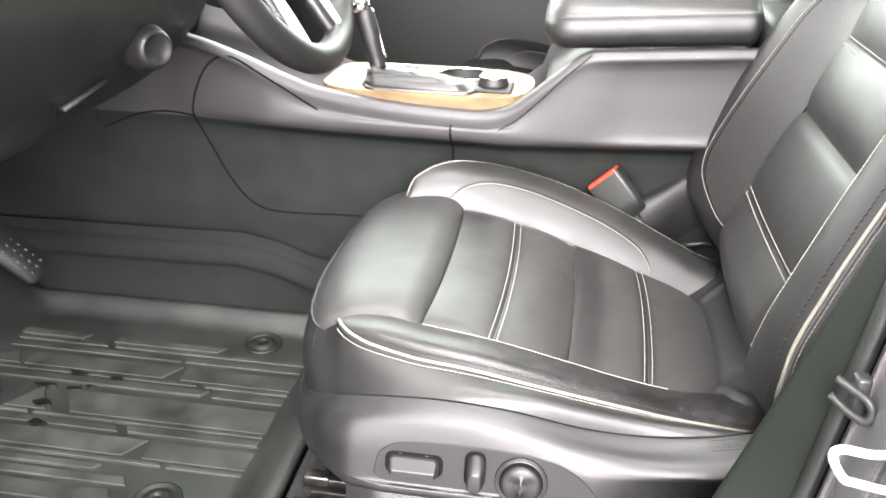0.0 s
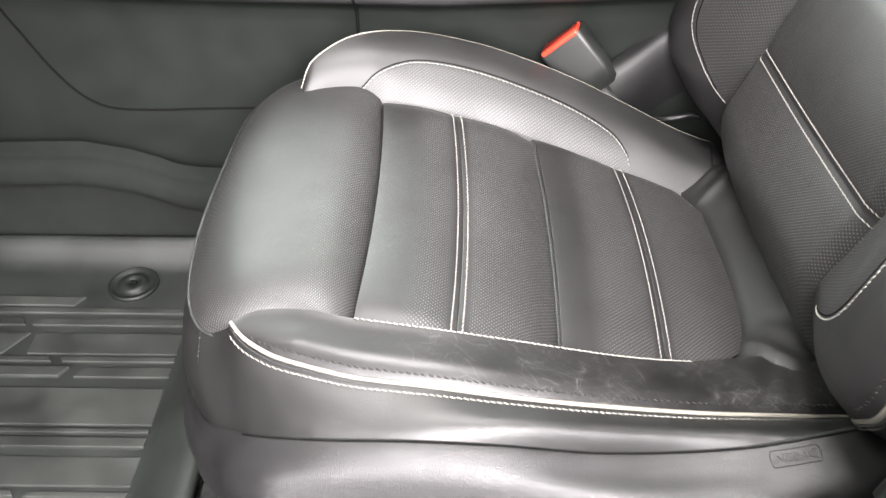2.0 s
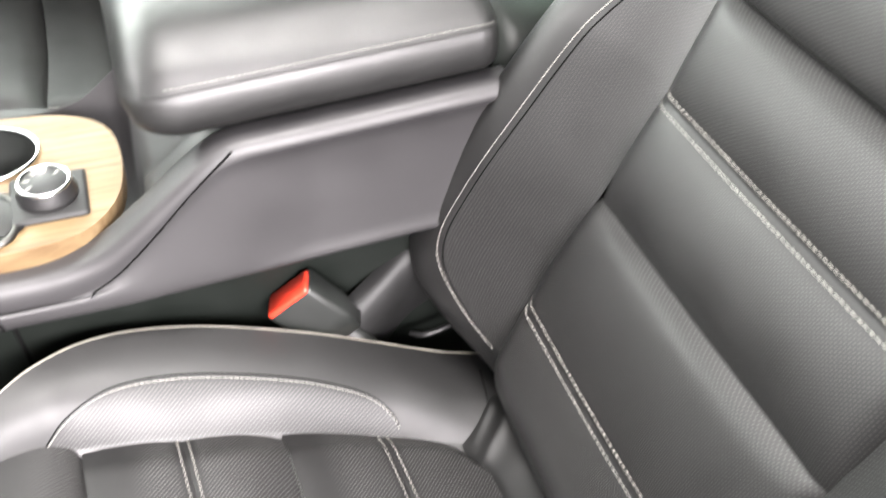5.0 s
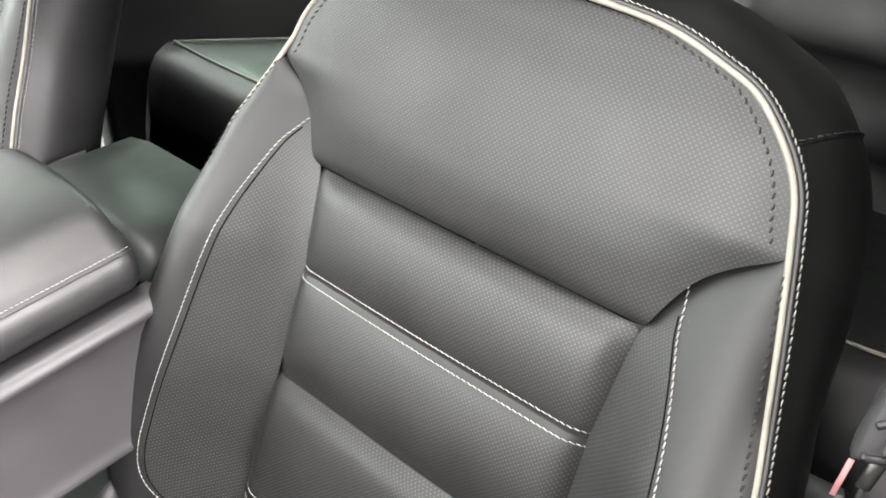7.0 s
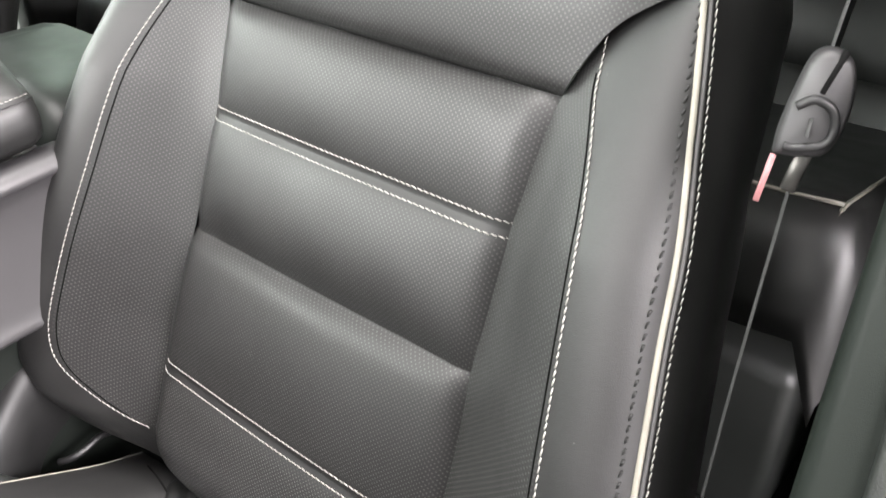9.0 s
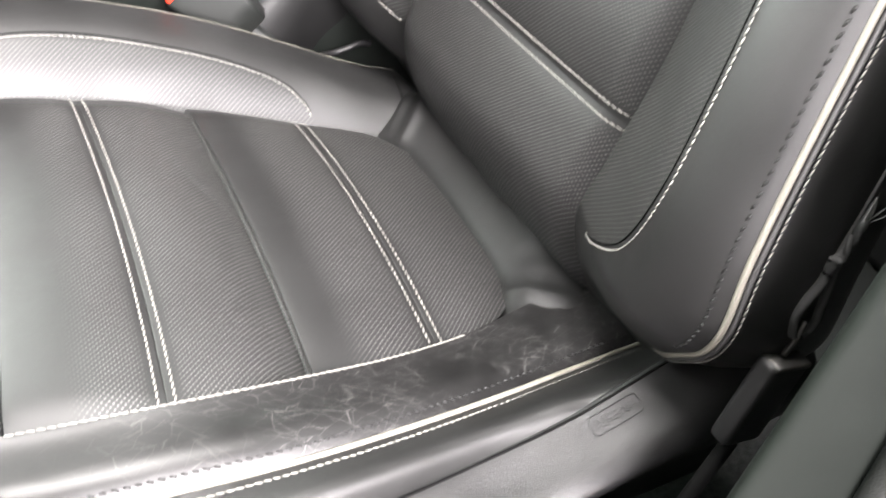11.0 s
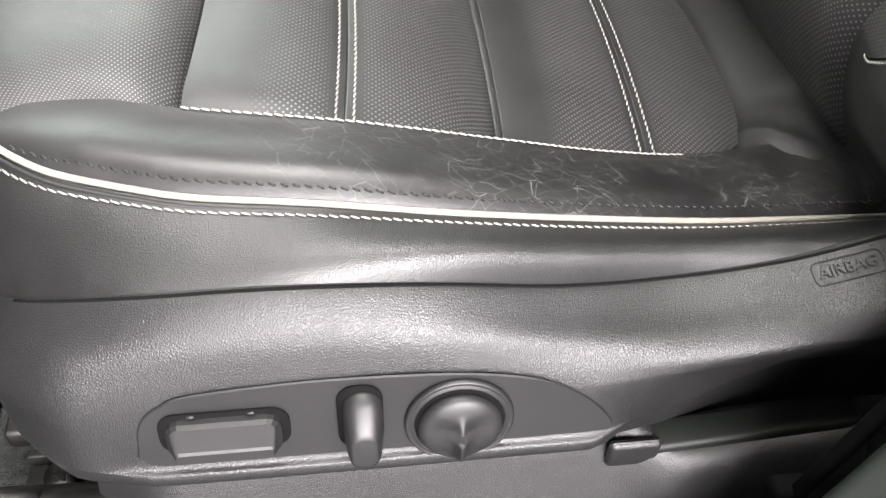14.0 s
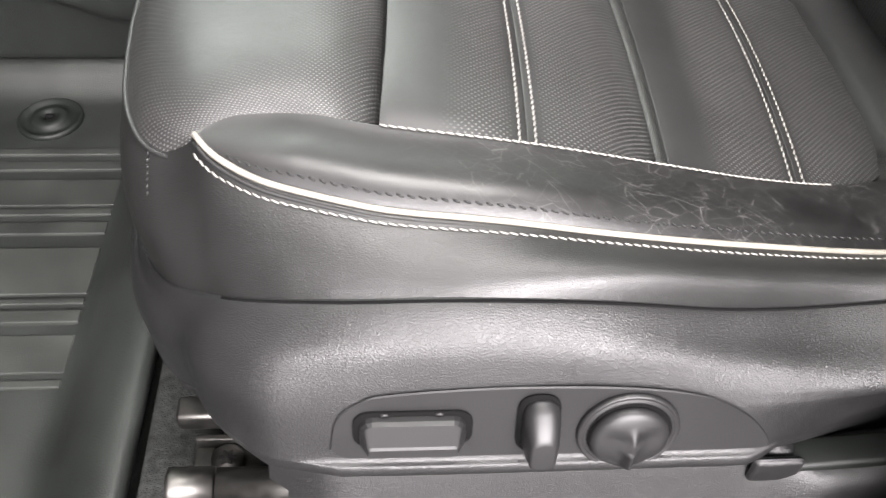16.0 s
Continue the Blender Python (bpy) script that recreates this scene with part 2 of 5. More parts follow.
CONCRETE = mat("concrete_floor", (0.2, 0.195, 0.19), 0.6, grain=0.3, grain_size=0.01, spots=0.2, spot_size=0.4)
SILVER = mat("satin_silver", (0.62, 0.62, 0.62), 0.35, metal=0.6, spots=0.05)
PINK = mat("pink_paper", (0.3, 0.13, 0.135), 0.8)
MUD = mat("wet_mud", (0.006, 0.0058, 0.005), 0.3, grain=0.4, grain_size=0.002)
LINING = mat("roof_cloth", (0.25, 0.245, 0.235), 0.9, grain=0.3, grain_size=0.002)
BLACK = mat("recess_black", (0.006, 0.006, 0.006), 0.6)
# Near-black for painted shade in folds, gaps and slots; also black belt anchor.
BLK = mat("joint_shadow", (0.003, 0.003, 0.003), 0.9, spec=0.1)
BELT = mat("black_webbing", (0.014, 0.014, 0.014), 0.75, grain=0.5, grain_size=0.0012)


# ---- mesh helpers ----
def catmull(pts, n=6):
    """A smooth curve through points (any dimension), n steps per span."""
    c = np.array(pts, float)
    e = np.vstack([2 * c[0] - c[1], c, 2 * c[-1] - c[-2]])
    out = []
    for i in range(1, len(e) - 2):
        a, b, d, g = e[i - 1:i + 3]
        for k in range(n):
            u = k / n
            out.append(0.5 * (2 * b + (d - a) * u + (2 * a - 5 * b + 4 * d - g) * u * u + (3 * b - a - 3 * d + g) * u ** 3))
    out.append(c[-1])
    return np.array(out)


def along(table, x):
    """Values of a table of rows (x, v...) at x, smooth between rows."""
    t = np.array(table, float)
    return np.array([np.interp(x, t[:, 0], t[:, k]) for k in range(1, t.shape[1])])


def smooth_table(table, n=6):
    return catmull(table, n)


def link(name, me, material, parent=None, label="", smooth=True):
    me.materials.append(material)
    if smooth:
        for p in me.polygons:
            p.use_smooth = True
    ob = new(name, me)
    if parent is not None:
        ob.parent = parent
        if parent.parent is None:
            ob.matrix_parent_inverse = Matrix.Translation(-parent.location)
    if label:
        tagged(ob, label)
    return ob


def part(name, bm, material, parent=None, label="", smooth=True):
    me = bpy.data.meshes.new(name)
    bm.normal_update()
    bm.to_mesh(me)
    bm.free()
    return link(name, me, material, parent, label, smooth)


def sheet(name, grid, material, parent=None, label="", uv=None, close_u=False, thick=0.0, mask=None):
    """A mesh from a grid of points [i][j]."""
    g = np.array(grid, float)
    a, b = g.shape[:2]
    verts = [tuple(v) for v in g.reshape(-1, 3)]
    faces = []
    for i in range(a - 1 + (1 if close_u else 0)):
        for j in range(b - 1):
            i2 = (i + 1) % a
            faces.append((i * b + j, i2 * b + j, i2 * b + j + 1, i * b + j + 1))
    me = bpy.data.meshes.new(name)
    me.from_pydata(verts, [], faces)
    if uv is not None:
        w = np.array(uv, float).reshape(-1, 2)
        lay = me.uv_layers.new(name="metres")
        for lo in me.loops:
            lay.data[lo.index].uv = w[lo.vertex_index]
    if mask is not None:
        at = me.attributes.new("perf", "FLOAT", "POINT")
        at.data.foreach_set("value", np.array(mask, float).ravel())
    ob = link(name, me, material, parent, label)
    if thick:
        so = ob.modifiers.new("thickness", "SOLIDIFY")
        so.thickness, so.offset = thick, 0
    return ob


def tube(name, pts, r, material, parent=None, label="", sides=8, closed=False, flat=1.0):
    """A round cord along points."""
    p = np.array(pts, float)
    n = len(p)
    grid = []
    up = Vector((0, 0, 1))
    for i in range(n):
        if closed:
            d = Vector(p[(i + 1) % n] - p[i - 1])
        else:
            d = Vector(p[min(i + 1, n - 1)] - p[max(i - 1, 0)])
        d.normalize()
        a = d.cross(up)
        if a.length < 0.05:
            a = d.cross(Vector((1, 0, 0)))
        a.normalize()
        b = a.cross(d)
        rr = r[i] if hasattr(r, "__len__") else r
        grid.append([tuple(Vector(p[i]) + a * rr * math.cos(2 * math.pi * k / sides) + b * rr * flat * math.sin(2 * math.pi * k / sides)) for k in range(sides + 1)])
    verts, faces = [], []
    for row in grid:
        verts += row[:-1]
    for i in range(n if closed else n - 1):
        for k in range(sides):
            i2, k2 = (i + 1) % n, (k + 1) % sides
            faces.append((i * sides + k, i2 * sides + k, i2 * sides + k2, i * sides + k2))
    if not closed:
        faces.append(tuple(range(sides)))
        faces.append(tuple(reversed(range((n - 1) * sides, n * sides))))
    me = bpy.data.meshes.new(name)
    me.from_pydata(verts, [], faces)
    return link(name, me, material, parent, label)


def box_bm(cx, cy, cz, sx, sy, sz, bevel=0.0, seg=2, m=None):
    bm = bmesh.new()
    bmesh.ops.create_cube(bm, size=1)
    bmesh.ops.scale(bm, vec=(sx, sy, sz), verts=bm.verts)
    if bevel:
        bmesh.ops.bevel(bm, geom=bm.edges[:], offset=bevel, segments=seg, affect="EDGES", profile=0.5)
    bmesh.ops.transform(bm, matrix=(m or Matrix.Translation((cx, cy, cz))), verts=bm.verts)
    return bm


def prism_bm(outline, lo, hi, axis, bevel=0.0, seg=2):
    """A solid from a flat outline, pushed from lo to hi along axis (0, 1 or 2)."""
    bm = bmesh.new()
    keep = [k for k in range(3) if k != axis]

    def at(p, v):
        q = [0, 0, 0]
        q[keep[0]], q[keep[1]], q[axis] = p[0], p[1], v
        return q
    a = [bm.verts.new(at(p, lo)) for p in outline]
    b = [bm.verts.new(at(p, hi)) for p in outline]
    n = len(outline)
    bm.faces.new(a)
    bm.faces.new(list(reversed(b)))
    for i in range(n):
        bm.faces.new((a[i], b[i], b[(i + 1) % n], a[(i + 1) % n]))
    bmesh.ops.recalc_face_normals(bm, faces=bm.faces)
    if bevel:
        edges = [e for e in bm.edges if len(e.link_faces) == 2 and e.calc_face_angle() > 0.6]
        bmesh.ops.bevel(bm, geom=edges, offset=bevel, segments=seg, affect="EDGES", profile=0.5)
    return bm


def stitches(name, pts, parent, pitch=0.0050, length=0.0043, r=0.0006, lift=0.0007, normal=(0, 0, 1), material=None):
    """A row of separate thread stitches along a curve."""
    p = np.array(pts, float)
    seg = np.linalg.norm(np.diff(p, axis=0), axis=1)
    s = np.concatenate([[0], np.cumsum(seg)])
    verts, faces = [], []
    nrm = Vector(normal).normalized()
    k = 0
    pos = pitch * 0.5
    while pos + length / 2 < s[-1]:
        a = np.array([np.interp(pos - length / 2, s, p[:, c]) for c in range(3)])
        b = np.array([np.interp(pos + length / 2, s, p[:, c]) for c in range(3)])
        d = Vector(b - a).normalized()
        side = d.cross(nrm).normalized()
        up = side.cross(d)
        for q, rr, slant in ((a, 0.6, -0.7), ((a + b) / 2, 1.0, 0.0), (b, 0.6, 0.7)):
            q = Vector(q) + up * lift + side * (slant * r)
            for w in range(6):
                an = 2 * math.pi * w / 6
                verts.append(tuple(q + side * (r * rr * math.cos(an)) + up * (r * rr * math.sin(an))))
        o = k * 18
        for ring in range(2):
            for w in range(6):
                w2 = (w + 1) % 6
                faces.append((o + ring * 6 + w, o + ring * 6 + w2, o + ring * 6 + 6 + w2, o + ring * 6 + 6 + w))
        faces.append(tuple(o + 5 - w for w in range(6)))
        faces.append(tuple(o + 12 + w for w in range(6)))
        k += 1
        pos += pitch
    me = bpy.data.meshes.new(name)
    me.from_pydata(verts, [], faces)
    # Black rows stand for dark thread, and for shade in needle dents.
    return link(name, me, material or THREAD, parent, "black dashes for dark thread and shaded stitch dents" if material is BLACK else "pale contrast stitching")


def thing(name, label, category, at=(0, 0, 0), group="", kind=""):
    ob = new(name)
    ob.location = at
    ob.empty_display_size = 0.05
    return tagged(ob, label, category, group, kind)


# ---- driver seat: cushion ----
# x runs rearward, y towards the passenger side, z up from the floor mat
seat = thing("driver_seat", "black leather power driver seat with cream piping and pale double stitching", "car seat", (0, 0, 0.05))

G1, S1, G2, S2, REAR = -0.161, -0.082, 0.002, 0.094, 0.186
BASE_Z = smooth_table([(-0.17, 0.289), (-0.161, 0.287), (-0.085, 0.274), (0.0, 0.249), (0.094, 0.217), (0.15, 0.202), (0.186, 0.196), (0.22, 0.19)])
NEAR_Y = smooth_table([(-0.175, -0.171), (-0.161, -0.172), (-0.08, -0.174), (0.0, -0.167), (0.06, -0.157), (0.094, -0.148), (0.13, -0.138), (0.16, -0.122), (0.186, -0.09)])
FAR_Y = smooth_table([(-0.175, 0.183), (-0.161, 0.182), (-0.085, 0.177), (0.005, 0.172), (0.06, 0.166), (0.094, 0.161), (0.13, 0.152), (0.16, 0.138), (0.186, 0.105)])


SEAM_N = smooth_table([(-0.255, -0.172, 0.281), (-0.247, -0.1665, 0.282), (-0.231, -0.161, 0.284), (-0.2, -0.160, 0.284), (-0.161, -0.168, 0.282), (-0.08, -0.174, 0.274), (0, -0.167, 0.252), (0.06, -0.157, 0.232), (0.12, -0.142, 0.213), (0.17, -0.128, 0.205), (0.225, -0.118, 0.20)])

CROWN = (0.002, 0.0, 0.008, 0.015, 0.006)
BOW = (0.0065, 0.0065, 0.005, 0.004, 0.002)


def insert_z(x, y):
    """Height of the cushion insert: grooves at the panel joints, a slight sag in the middle."""
    z = along(BASE_Z, x)[0]
    n, f = along(NEAR_Y, x)[0], along(FAR_Y, x)[0]
    v = (y - n) / (f - n) * 2 - 1
    for lo, hi, dl, dh in ((G1, S1, 0.0015, 0.0005), (S1, G2, 0.0005, 0.016), (G2, S2, 0.0012, 0.0005), (S2, REAR, 0.0005, 0.008)):
        if lo <= x <= hi:
            u = (x - lo) / (hi - lo)
            keep = 1 - 0.75 * max(0.0, min(1.0, (v - 0.55) / 0.4))
            z -= keep * dl * math.exp(-(u * (hi - lo) / 0.004) ** 1.2) + keep * dh * math.exp(-((1 - u) * (hi - lo) / 0.02) ** 1.4)
            z += 0.0022 * math.sin(math.pi * u)
    z += (float(np.interp(x, (G1, S1, G2, S2, REAR), CROWN)) - 0.004) * (1 - v * v)
    z -= 0.010 * max(0, v - 0.86) / 0.14
    if v < -0.88:
        k = min(1, (-0.88 - v) / 0.12)
        z += (along(SEAM_N, x)[1] - 0.0028 - z) * k * k * max(0.0, min(1.0, (0.15 - x) / 0.04))
    return z


def bow(x, y):
    """The joints bend rearward in the middle of the seat."""
    n, f = along(NEAR_Y, x)[0], along(FAR_Y, x)[0]
    v = (y - n) / (f - n) * 2 - 1
    return float(np.interp(x, (G1, S1, G2, S2, REAR), BOW)) * (1 - v * v)


def insert_panel(x0, x1, label, rows, bare=0.0, cols=48):
    grid, uv, mask = [], [], []
    for i in range(rows + 1):
        u = i / rows
        u = 0.5 - 0.5 * math.cos(math.pi * u)
        x = x0 + (x1 - x0) * u
        n, f = along(NEAR_Y, x)[0] - 0.001, along(FAR_Y, x)[0] + 0.012
        row, ru = [], []
        for j in range(cols + 1):
            y = n + (f - n) * j / cols
            row.append((x + bow(x, y), y, insert_z(x, y)))
            ru.append((x, y))
            d0, d1 = x - x0, x1 - x
            near_seam = min(d1 if x1 in (S1, S2) else 1, d0 if x0 in (S1, S2) else 1)
            front_edge = d0 if x0 in (G1, G2) else 1
            mask.append(max(0, min(1, (near_seam - 0.008) / 0.003)) * max(0, min(1, (front_edge - bare) / 0.02)))
        grid.append(row)
        uv.append(ru)
    return sheet("cushion_panel", grid, PERF, seat, label, uv, mask=mask)


panels = [insert_panel(G1, S1, "smooth leather cushion panel with fine perforation", 26, 0.032),
          insert_panel(S1, G2, "perforated leather cushion panel", 26),
          insert_panel(G2, S2, "perforated leather cushion panel", 28, 0.026),
          insert_panel(S2, REAR, "perforated leather cushion panel with rounded rear edge", 28)]
for seam, pan in ((S1, panels[0]), (S2, panels[2])):
    for dx in (-0.0045, 0.0045):
        n, f = along(NEAR_Y, seam)[0] + 0.002, along(FAR_Y, seam)[0] - 0.001
        stitches("stitching", [(seam + dx + bow(seam, y), y, insert_z(seam + dx, y)) for y in np.linspace(n, f, 60)], pan)

for ca, cb, bend in (((-0.045, 0.085), (-0.004, -0.005), 0.006), ((-0.03, 0.06), (-0.006, 0.01), -0.003)):
    line = [(ca[0] + (cb[0] - ca[0]) * u + bend * math.sin(math.pi * u), ca[1] + (cb[1] - ca[1]) * u) for u in np.linspace(0, 1, 16)]
    tube("crease", [(x + bow(x, y), y, insert_z(x, y) - 0.0003) for x, y in line], [0.0005 * math.sin(math.pi * min(1, max(0.05, k / 15))) + 0.0001 for k in range(16)], LEATHER, panels[1] if ca[0] < 0 else panels[2], sides=6)

# front roll: a soft pad that bends down over the front edge
ROLL = catmull([(0.0, 0.270), (0.035, 0.279), (0.11, 0.2875), (0.23, 0.2945), (0.4, 0.297), (0.6, 0.295), (0.78, 0.289), (0.92, 0.278), (1.0, 0.264)], 6)
ROLL_EDGE = catmull([(-0.262, -0.174), (-0.284, -0.162), (-0.299, -0.132), (-0.307, -0.092), (-0.313, -0.03), (-0.313, 0.05), (-0.310, 0.14), (-0.302, 0.188), (-0.285, 0.219), (-0.258, 0.230)], 8)
EDGE_V = np.linspace(-1, 1, len(ROLL_EDGE))


def roll_point(k, v):
    u, z = ROLL[k]
    ex, ey = np.interp(v, EDGE_V, ROLL_EDGE[:, 0]), np.interp(v, EDGE_V, ROLL_EDGE[:, 1])
    ax, ay = G1 + 0.0005 + 0.0065 * (1 - v * v), -0.169 + (0.203 + 0.169) * (v + 1) / 2
    x, y = ax + (ex - ax) * u, ay + (ey - ay) * u
    if v < 0:
        y += 0.010 * math.sin(math.pi * u) * (-v) ** 6
        z -= (0.012 * math.sin(math.pi * min(1, u * 1.1)) ** 0.5 + 0.002) * max(0, (-v - 0.62) / 0.38) ** 2
    else:
        z -= 0.004 * max(0, (v - 0.85) / 0.15) ** 2
    z -= 0.003 * (1 - v * v) * (1 - u)
    return (x, y, z)


ROLL_S = ROLL[:, 0] * 0.16
VS = np.linspace(-1, 1, 49)
front = sheet("front_roll", [[roll_point(k, v) for v in VS] for k in range(len(ROLL))], PERF, seat, "padded front roll of smooth black leather",
              [[(ROLL_S[k], v * 0.19) for v in VS] for k in range(len(ROLL))],
              mask=[[min(1, max(0, min(1, (0.06 - ROLL_S[k]) / 0.04)) * 0.9 + max(0, min(1, (-v - 0.65) / 0.2)) * 0.8 + max(0, min(1, (ROLL_S[k] - 0.12) / 0.03)) * 0.6) for v in VS] for k in range(len(ROLL))])
edge = [roll_point(len(ROLL) - 1, v) for v in VS]
tube("edge_seam", [(x - 0.001, y, z) for x, y, z in edge], 0.0016, LEATHER, front)

# door-side bolster, pressed flat by use
PIPE_N = smooth_table([(-0.255, -0.173, 0.280), (-0.2475, -0.182, 0.277), (-0.238, -0.1895, 0.2745), (-0.222, -0.1985, 0.2718), (-0.206, -0.204, 0.270), (-0.18, -0.211, 0.268), (-0.153, -0.2165, 0.266), (-0.1, -0.221, 0.263), (-0.03, -0.221, 0.251), (0.04, -0.214, 0.235), (0.11, -0.203, 0.217), (0.17, -0.194, 0.205), (0.225, -0.187, 0.196)])
LINE_N = smooth_table([(-0.258, -0.222, 0.213), (-0.23, -0.240, 0.228), (-0.18, -0.254, 0.242), (-0.12, -0.259, 0.248), (-0.05, -0.257, 0.242), (0.02, -0.249, 0.225), (0.08, -0.242, 0.218), (0.14, -0.240, 0.223), (0.19, -0.237, 0.234), (0.225, -0.235, 0.243)])
XS = np.concatenate([np.linspace(-0.255, -0.2, 18), np.linspace(-0.19, 0.08, 26), np.linspace(0.086, 0.28, 52)])


def bolster_near(x, v):
    a, b = along(SEAM_N, x), along(PIPE_N, x)
    p = a + (b - a) * v
    z = p[1] + 0.006 * math.sin(math.pi * v ** 1.9) * min(1, (x + 0.255) / 0.05)
    # sitting folds slant across the rear end
    z += 0.0007 * math.sin(2 * math.pi * (x + 0.05 * v + 0.006 * math.sin(5 * v)) / 0.026) * max(0.0, min(1.0, (x - 0.07) / 0.05)) * math.sin(math.pi * v) ** 1.6
    return (x, p[0], z)


bol = sheet("side_bolster", [[bolster_near(x, v) for v in np.linspace(0, 1, 19)] for x in XS], WORN, seat, "creased door-side bolster of worn black leather")
pipe = [(x, along(PIPE_N, x)[0], along(PIPE_N, x)[1] + 0.001) for x in XS]
tube("piping", pipe, 0.0017, PIPING, bol, "cream leather piping")

stitches("stitching", [(x, along(SEAM_N, x)[0] - 0.001, along(SEAM_N, x)[1] + 0.0005) for x in np.linspace(-0.161, 0.12, 60)], bol)
# Black dashes put the shade of the dents by the piping into colour.
stitches("stitching", [bolster_near(x, 0.87) for x in XS[5:]], bol, normal=(0, -0.5, 0.8), material=BLACK, pitch=0.0056, length=0.0036, r=0.0008, lift=0.0002)
tube("welt", [(x, along(PIPE_N, x)[0] - 0.0035, along(PIPE_N, x)[1] - 0.002) for x in XS], 0.0012, BLACK, bol)


def skirt_near(x, v):
    a, b = along(PIPE_N, x), along(LINE_N, x)
    p = a + (b - a) * v
    rear = max(0.0, min(1.0, (x + 0.13) / 0.11)) * max(0.0, min(1.0, (0.24 - x) / 0.1))
    return (x, p[0] - 0.005 * math.sin(math.pi * v), p[1] + 0.010 * rear * math.sin(math.pi * v ** 1.25))


# leather side facing, carried round the front corner under the roll
SKIRT = [[skirt_near(x, v) for v in np.linspace(0, 1, 13)] for x in XS[::-1]]
FRONT_LOW = [(-0.258, -0.222, 0.213), (-0.279, -0.204, 0.202), (-0.297, -0.17, 0.192), (-0.309, -0.11, 0.184), (-0.314, -0.02, 0.18), (-0.313, 0.08, 0.182), (-0.300, 0.18, 0.19), (-0.27, 0.232, 0.205)]
low = catmull(FRONT_LOW, 6)
tip = np.array((-0.255, -0.173, 0.280))
up = []
for k, q in enumerate(low):
    u = k / (len(low) - 1)
    r = np.array(roll_point(len(ROLL) - 1, -1 + 2 * u))
    w = max(0, 1 - u / 0.07)
    up.append(tuple(r * (1 - w) + tip * w))
corner = [[tuple(np.array(a) + (np.array(b) - np.array(a)) * w + np.array((-0.009 * min(1, k / 8) * math.sin(math.pi * w), -0.006 * math.sin(math.pi * w) * max(0, 1 - 4 * k / len(low)), 0))) for w in np.linspace(0, 1, 13)] for k, (a, b) in enumerate(zip(up, low))]
SKIRT_STITCH = [tuple(np.array(skirt_near(x, 0.10)) + np.array((0, -0.0008, 0.0003))) for x in XS]
facing = sheet("side_facing", SKIRT + corner[1:], LEATHER, seat, "black leather facing round the side and front of the cushion")
stitches("stitching", SKIRT_STITCH, facing, normal=(0, -0.9, 0.4))
stitches("stitching", [tuple(np.array(corner[4][k]) + np.array((-0.001, -0.0008, 0))) for k in range(0, 5)], facing, normal=(-0.7, -0.7, 0), pitch=0.0035, length=0.0025, material=LEATHER)

# console-side bolster, still full
SEAM_F = smooth_table([(-0.262, 0.150, 0.26), (-0.25, 0.165, 0.282), (-0.2, 0.178, 0.286), (-0.161, 0.181, 0.280), (-0.085, 0.177, 0.266), (0.005, 0.172, 0.238), (0.094, 0.160, 0.208), (0.15, 0.142, 0.196), (0.19, 0.13, 0.19), (0.225, 0.12, 0.188)])
PIPE_F = smooth_table([(-0.262, 0.165, 0.25), (-0.254, 0.176, 0.275), (-0.246, 0.186, 0.302), (-0.237, 0.195, 0.318), (-0.21, 0.217, 0.330), (-0.18, 0.238, 0.332), (-0.14, 0.257, 0.326), (-0.09, 0.264, 0.316), (-0.03, 0.260, 0.302), (0.05, 0.250, 0.275), (0.12, 0.242, 0.243), (0.18, 0.235, 0.215), (0.225, 0.23, 0.2)])


def bolster_far(x, v):
    a, b = along(SEAM_F, x), along(PIPE_F, x)
    p = a + (b - a) * v
    k = 0.016 * math.sin(math.pi * max(0, min(1, v))) * min(1, (x + 0.2625) / 0.09)
    return (x, p[0] - 0.55 * k, p[1] + 0.8 * k)


ARC = catmull([(-0.184, 0.08), (-0.168, 0.27), (-0.146, 0.41), (-0.12, 0.49), (-0.07, 0.52), (0.0, 0.505), (0.05, 0.47), (0.09, 0.38), (0.108, 0.22), (0.113, 0.08)], 8)
XF = np.concatenate([np.linspace(-0.262, -0.185, 18), np.linspace(-0.18, 0.12, 60), np.linspace(0.13, 0.225, 10)])
VF = np.concatenate([[-0.2], np.linspace(0, 1, 41)])
bolf = sheet("side_bolster", [[bolster_far(x, v) for v in VF] for x in XF], PERF, seat, "full console-side bolster of black leather", [[(x, v * 0.1) for v in VF] for x in XF],
             mask=[[0.5 if -0.176 < x < 0.112 and v < np.interp(x, ARC[:, 0], ARC[:, 1]) - 0.03 else 0.0 for v in VF] for x in XF])
DROP = [min(1.0, max(0.0, (x + 0.20) / 0.05)) for x in XF]
tube("piping", [(x, along(PIPE_F, x)[0] + 0.002 * d, along(PIPE_F, x)[1] + 0.001 - 0.0026 * d) for x, d in zip(XF, DROP)], [0.0008 + 0.0004 * d for d in DROP], PIPING, bolf, "cream leather piping")
stitches("stitching", [bolster_far(x, v) for x, v in ARC], bolf, normal=(0, -0.5, 0.8))
# Shade of the groove along the arc, drawn as a black cord.
tube("fold", [bolster_far(x, v + 0.035) for x, v in ARC], 0.0007, BLK, bolf, "black cord for the groove shade beside the stitching", sides=6)
sheet("side_facing", [[(x, along(PIPE_F, x)[0] + 0.012 * math.sin(math.pi * v) + 0.01 * v, along(PIPE_F, x)[1] * (1 - v) + 0.12 * v) for v in np.linspace(0, 1, 7)] for x in XF], LEATHER, seat, "black leather side facing of the cushion")

